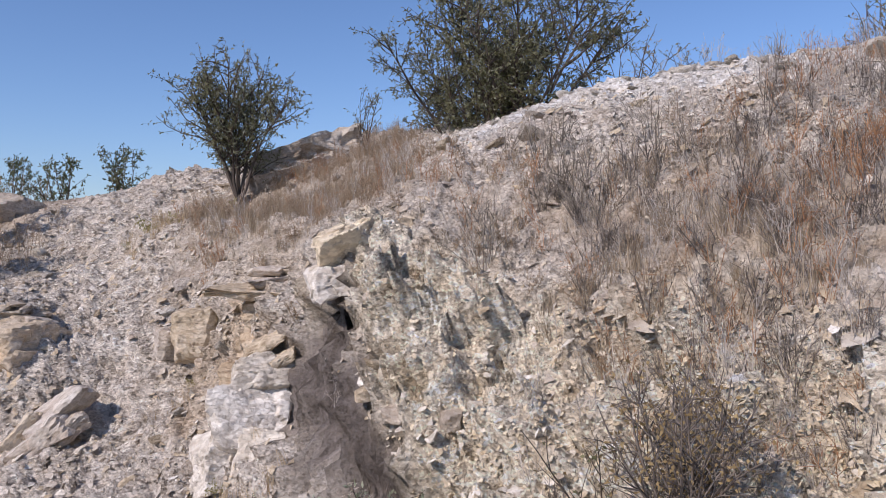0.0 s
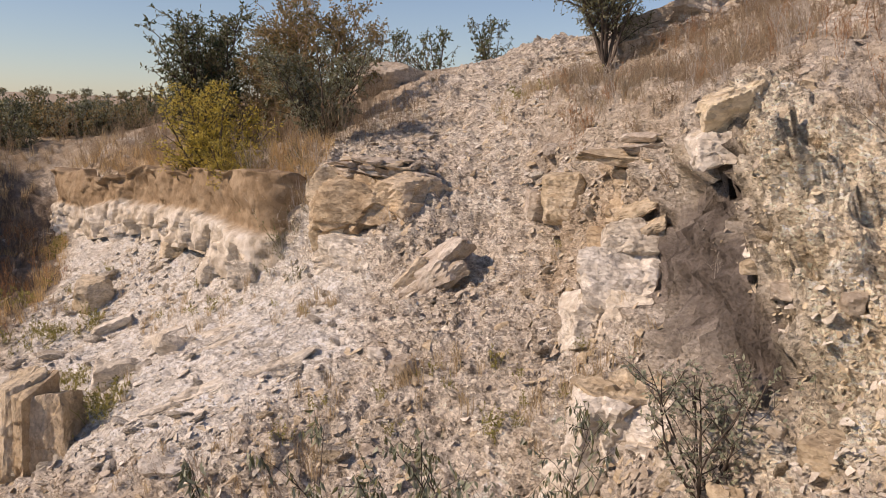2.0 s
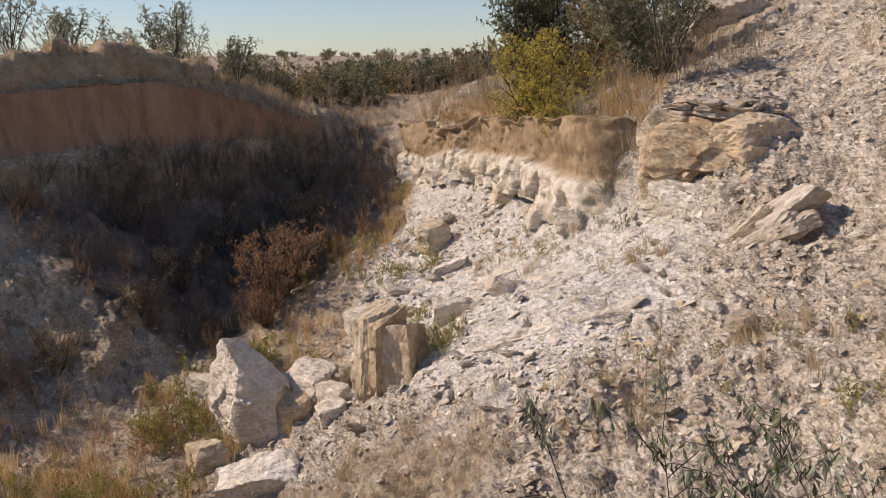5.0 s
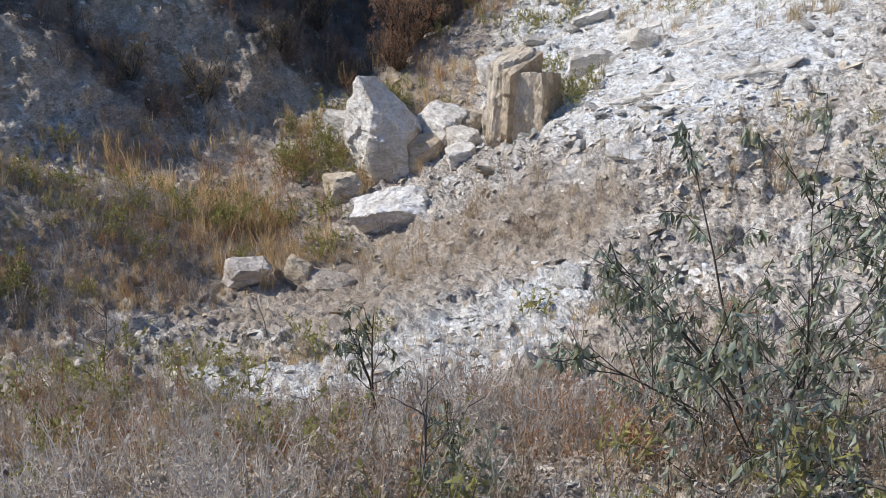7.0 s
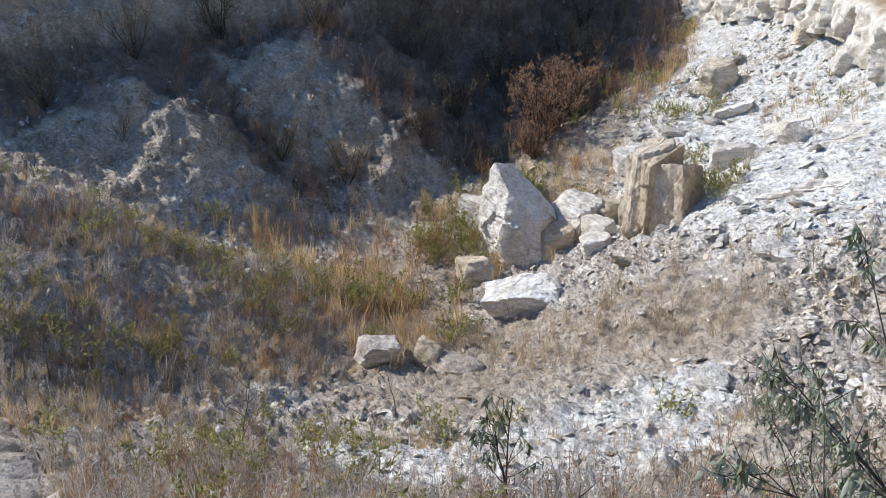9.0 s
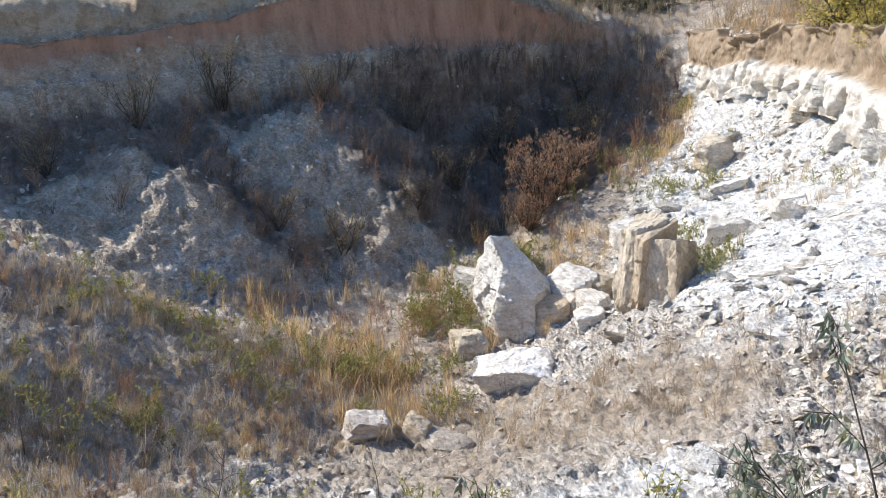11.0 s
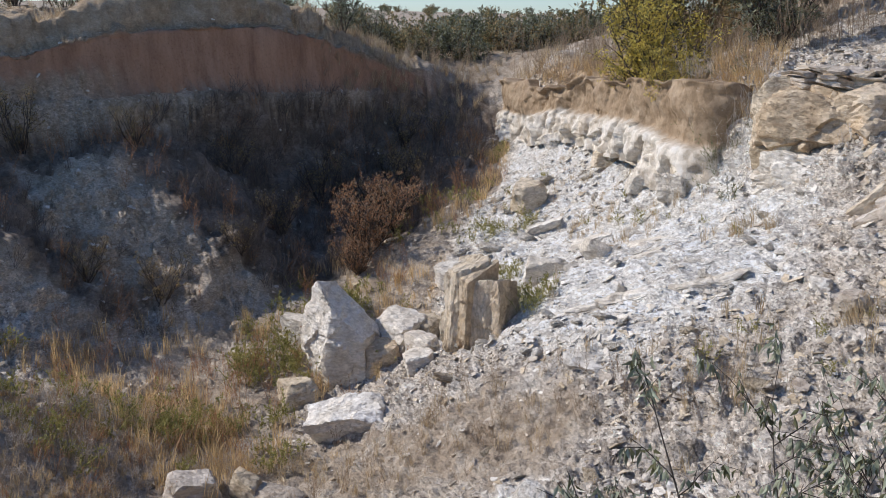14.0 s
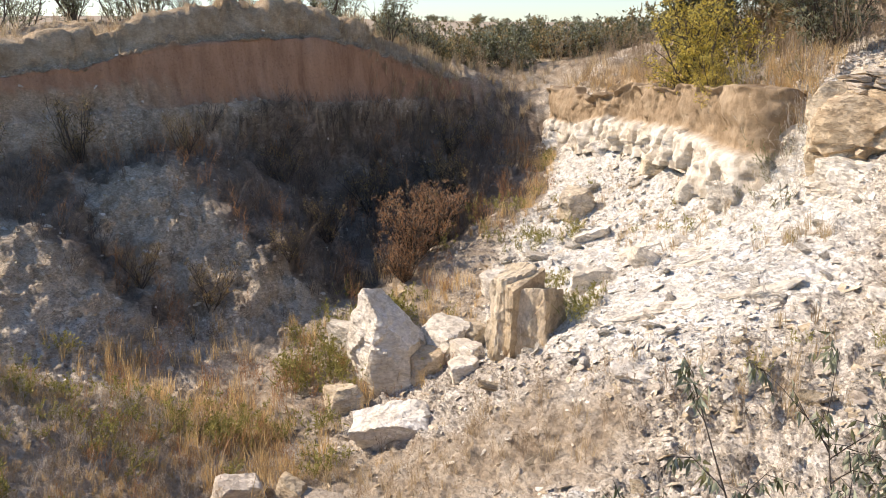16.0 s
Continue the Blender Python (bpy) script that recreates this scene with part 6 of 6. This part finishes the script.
sow("dry_weeds", "dry weeds on the shaded quarry wall", RUSTWEED, WEEDS, 160, wall * (0.02 + clumps(0.7, 110) * hollow + 1.5 * round_patch(-14.9, 3.5, 0.7)), 0.7, 1.3, 19)
sow("dry_grass", "dry grass along the quarry rim", STRAW, TUFTS, 650, plateau * (0.3 + clumps(0.5, 111)) * (0.3 + smooth(-19.5, -18.5, GX)), 0.6, 1.2, 23, "grass")
sow("dry_grass", "rust-coloured grass along the quarry rim", BROWNWEED, TUFTS, 350, plateau * (0.1 + clumps(0.6, 125)) * (0.2 + smooth(-19.5, -18.5, GX)), 0.6, 1.1, 23, "grass")
back_field = ((GX < -9.5) & (GY > 11.6) & (-GX > 0.72 * GY)).astype(float)
sow("dry_weeds", "brown weeds on the waste ground behind the low cliff", BROWNWEED, STALKS, 420, back_field * (0.15 + clumps(0.5, 121)), 0.7, 1.6, 34)
sow("dry_grass", "dry grass on the waste ground behind the low cliff", STRAW, TUFTS, 700, back_field * (0.3 + clumps(0.6, 122)), 0.7, 1.5, 34, "grass")
foot = 1.0 * round_patch(-6.3, 3.7, 0.7) + round_patch(-5.4, 4.4, 0.6) + 0.6 * round_patch(-7.0, 3.1, 0.5) + 0.5 * round_patch(-4.2, 4.9, 0.5)
sow("dry_weeds", "brown weeds at the foot of the rubble slope", BROWNWEED, WEEDS, 80, foot, 0.4, 0.8, 12)
sow("dry_grass", "dry grass at the foot of the rubble slope", STRAW, TUFTS, 90, foot, 0.4, 0.8, 12, "grass")
sow("dry_weeds", "brown weeds under the shrubs above the low cliff", BROWNWEED, STALKS, 420, shelf_top * (0.2 + clumps(0.7, 112)), 0.6, 1.3, 20)
brow = np.exp(-(line_gap(*FLATXY, "cliff_top") / 0.4) ** 2).reshape(GX.shape) * (GX < -6.4) * (GZ > 0.2)
sow("dry_weeds", "brown weeds hanging over the edge of the low cliff", BROWNWEED, STALKS, 170, brow * (0.2 + clumps(1.2, 132)), 0.4, 0.9, 19)
sow("dry_grass", "golden grass along the edge of the low cliff", GOLD, TUFTS, 260, brow * (0.2 + clumps(1.4, 133)), 0.6, 1.2, 19, "grass")
hang = np.exp(-(line_gap(*FLATXY, "cliff_foot") / 0.35) ** 2).reshape(GX.shape) * (GX < -6.2) * (GX > -9.2)
sow("dry_weeds", "grey weeds growing at the foot of the low cliff", GREYWEED, STALKS, 90, hang * (0.3 + clumps(1.4, 136)), 0.5, 1.1, 19)
sow("low_weeds", "olive leafy weeds at the foot of the low cliff", OLIVE, SAGES, 60, hang * (0.3 + clumps(1.4, 137)), 0.6, 1.2, 19)
tufty = sum(round_patch(x, y, r) for x, y, r in ((-1.75, 5.95, 0.35), (-7.4, 8.4, 0.4), (-7.4, 6.1, 0.35), (-2.75, 8.1, 0.14), (-10.8, 9.2, 0.6), (-5.6, 7.9, 0.3), (-3.2, 6.3, 0.35), (-4.1, 5.6, 0.4), (-8.6, 8.8, 0.4), (-3.9, 11.6, 0.5)))
sow("dry_grass", "dry grass tufts between the stones of the slope", STRAW, TUFTS, 240, tufty, 0.45, 0.9, 17, "grass")
sow("low_weeds", "small green plants between the stones of the slope", GREENWEED, LEAFY, 40, tufty, 0.5, 1.1, 17)
sow("low_weeds", "yellow-green low plants beside the blocks of the slope", GREENWEED, LEAFY, 60, round_patch(-7.2, 6.0, 0.35) + round_patch(-8.9, 7.2, 0.4) + round_patch(-10.4, 8.3, 0.5) + 0.6 * round_patch(-2.6, 5.9, 0.35), 0.7, 1.3, 17)
sow("dry_weeds", "thin grey weeds scattered over the rubble slope", GREYWEED, WEEDS, 170, bare * (GX > -8) * (GY < 9) * clumps(1.0, 113, 0.0, 0.5), 0.4, 0.8, 11)

# single plants
rust_bush = stand(shrub("bush", "rust-orange dry bush in the shade of the quarry wall", 31, 1.2, 1.7, [RUSTWEED, BROWNWEED, RUSTWEED], (0.045, 0.02), 6, 30, 8, 4, 0.05, -0.4, bark=BARK, category="bush", lift=0.16), -12.15, 6.75)
again(rust_bush, -12.7, 7.5, 80, 0.85)
again(rust_bush, -11.75, 6.3, 200, 0.6)
shade_bush = stand(shrub("bush", "dark leafless bush on the shaded quarry wall", 32, 1.0, 0.8, [BROWNLEAF], (0.04, 0.02), 2, 10, 8, 5, 0.05, 0.1, category="bush", group="bushes on the shaded wall"), -15.9, 9.9)
for k, (x, y, s) in enumerate(((-15.2, 9.0, 0.8), (-16.0, 10.9, 0.7), (-14.8, 7.2, 1.2), (-14.2, 8.9, 1.0), (-15.1, 5.6, 1.0), (-13.4, 5.7, 0.9), (-14.6, 3.6, 0.8), (-15.2, 1.9, 1.1), (-12.1, 3.1, 0.9), (-12.6, 2.2, 0.7), (-14.3, 0.4, 0.9), (-13.0, 7.4, 1.0), (-13.6, 8.6, 0.8), (-12.6, 4.6, 0.7), (-13.9, -1.0, 0.8))):
    again(shade_bush, x, y, k * 47, s)

# the leafy young shrub close by, with long arching stems
near_bush = shrub("young_tree", "young shrub with arching dark stems and narrow drooping leaves", 41, 1.2, 1.75, [GREYLEAF, SILVER, OLIVE, SILVER], (0.058, 0.016), 5, 10, 10, 5, 0.25, 2.0, lift=0.05, bend=0.24, thick=0.5)
stand(near_bush, -1.62, 2.05, 30)
again(near_bush, -1.05, 2.45, 190, 0.85)
again(near_bush, -2.25, 2.3, 100, 0.6)
shoot = stand(shrub("sapling", "slender upright sapling with narrow drooping leaves", 42, 0.75, 0.12, [GREYLEAF, OLIVE, SILVER], (0.06, 0.017), 5, 2, 9, 2, 0.3, 2.0, category="sapling"), -3.35, 1.25)
again(shoot, -2.1, 0.95, 70, 0.6)
stand(shrub("bush", "pale green leafy bush in front of the grey recess", 43, 0.95, 0.75, [SILVER, SAGE, SILVER], (0.042, 0.017), 6, 9, 9, 4, 0.1, 0.0, category="bush", lift=0.15), -0.62, 4.5)
stand(shrub("bush", "dark tangled dead bush on the gully wall", 44, 0.8, 0.42, [BROWNLEAF], (0.03, 0.015), 1, 26, 9, 5, 0.05, 0.5, bark=TANGLE, category="bush", lift=-0.02), 1.0, 3.3)
stand(shrub("bush", "leggy half-bare bush with a few leaves on the gully wall", 45, 0.7, 0.9, [OLIVE, BROWNLEAF], (0.035, 0.018), 1, 6, 6, 3, 0.2, 0.2, category="bush"), 0.75, 3.7)
for k, (x, y, s, lean) in enumerate(((-5.0, 0.13, 0.95, 0.03), (-5.67, 1.5, 0.6, 0.03), (-6.5, -0.95, 0.6, 0.05), (-1.96, 0.6, 0.75, 0.16))):
    stand(shrub("dead_stalk", "dead upright weed stalk with short side spikes", 51 + k, 0.85 * s, lean, [], (0.01, 0.01), 0, 1, 13, 1, 0.3, 0.0, bark=TANGLE, category="weed"), x, y)
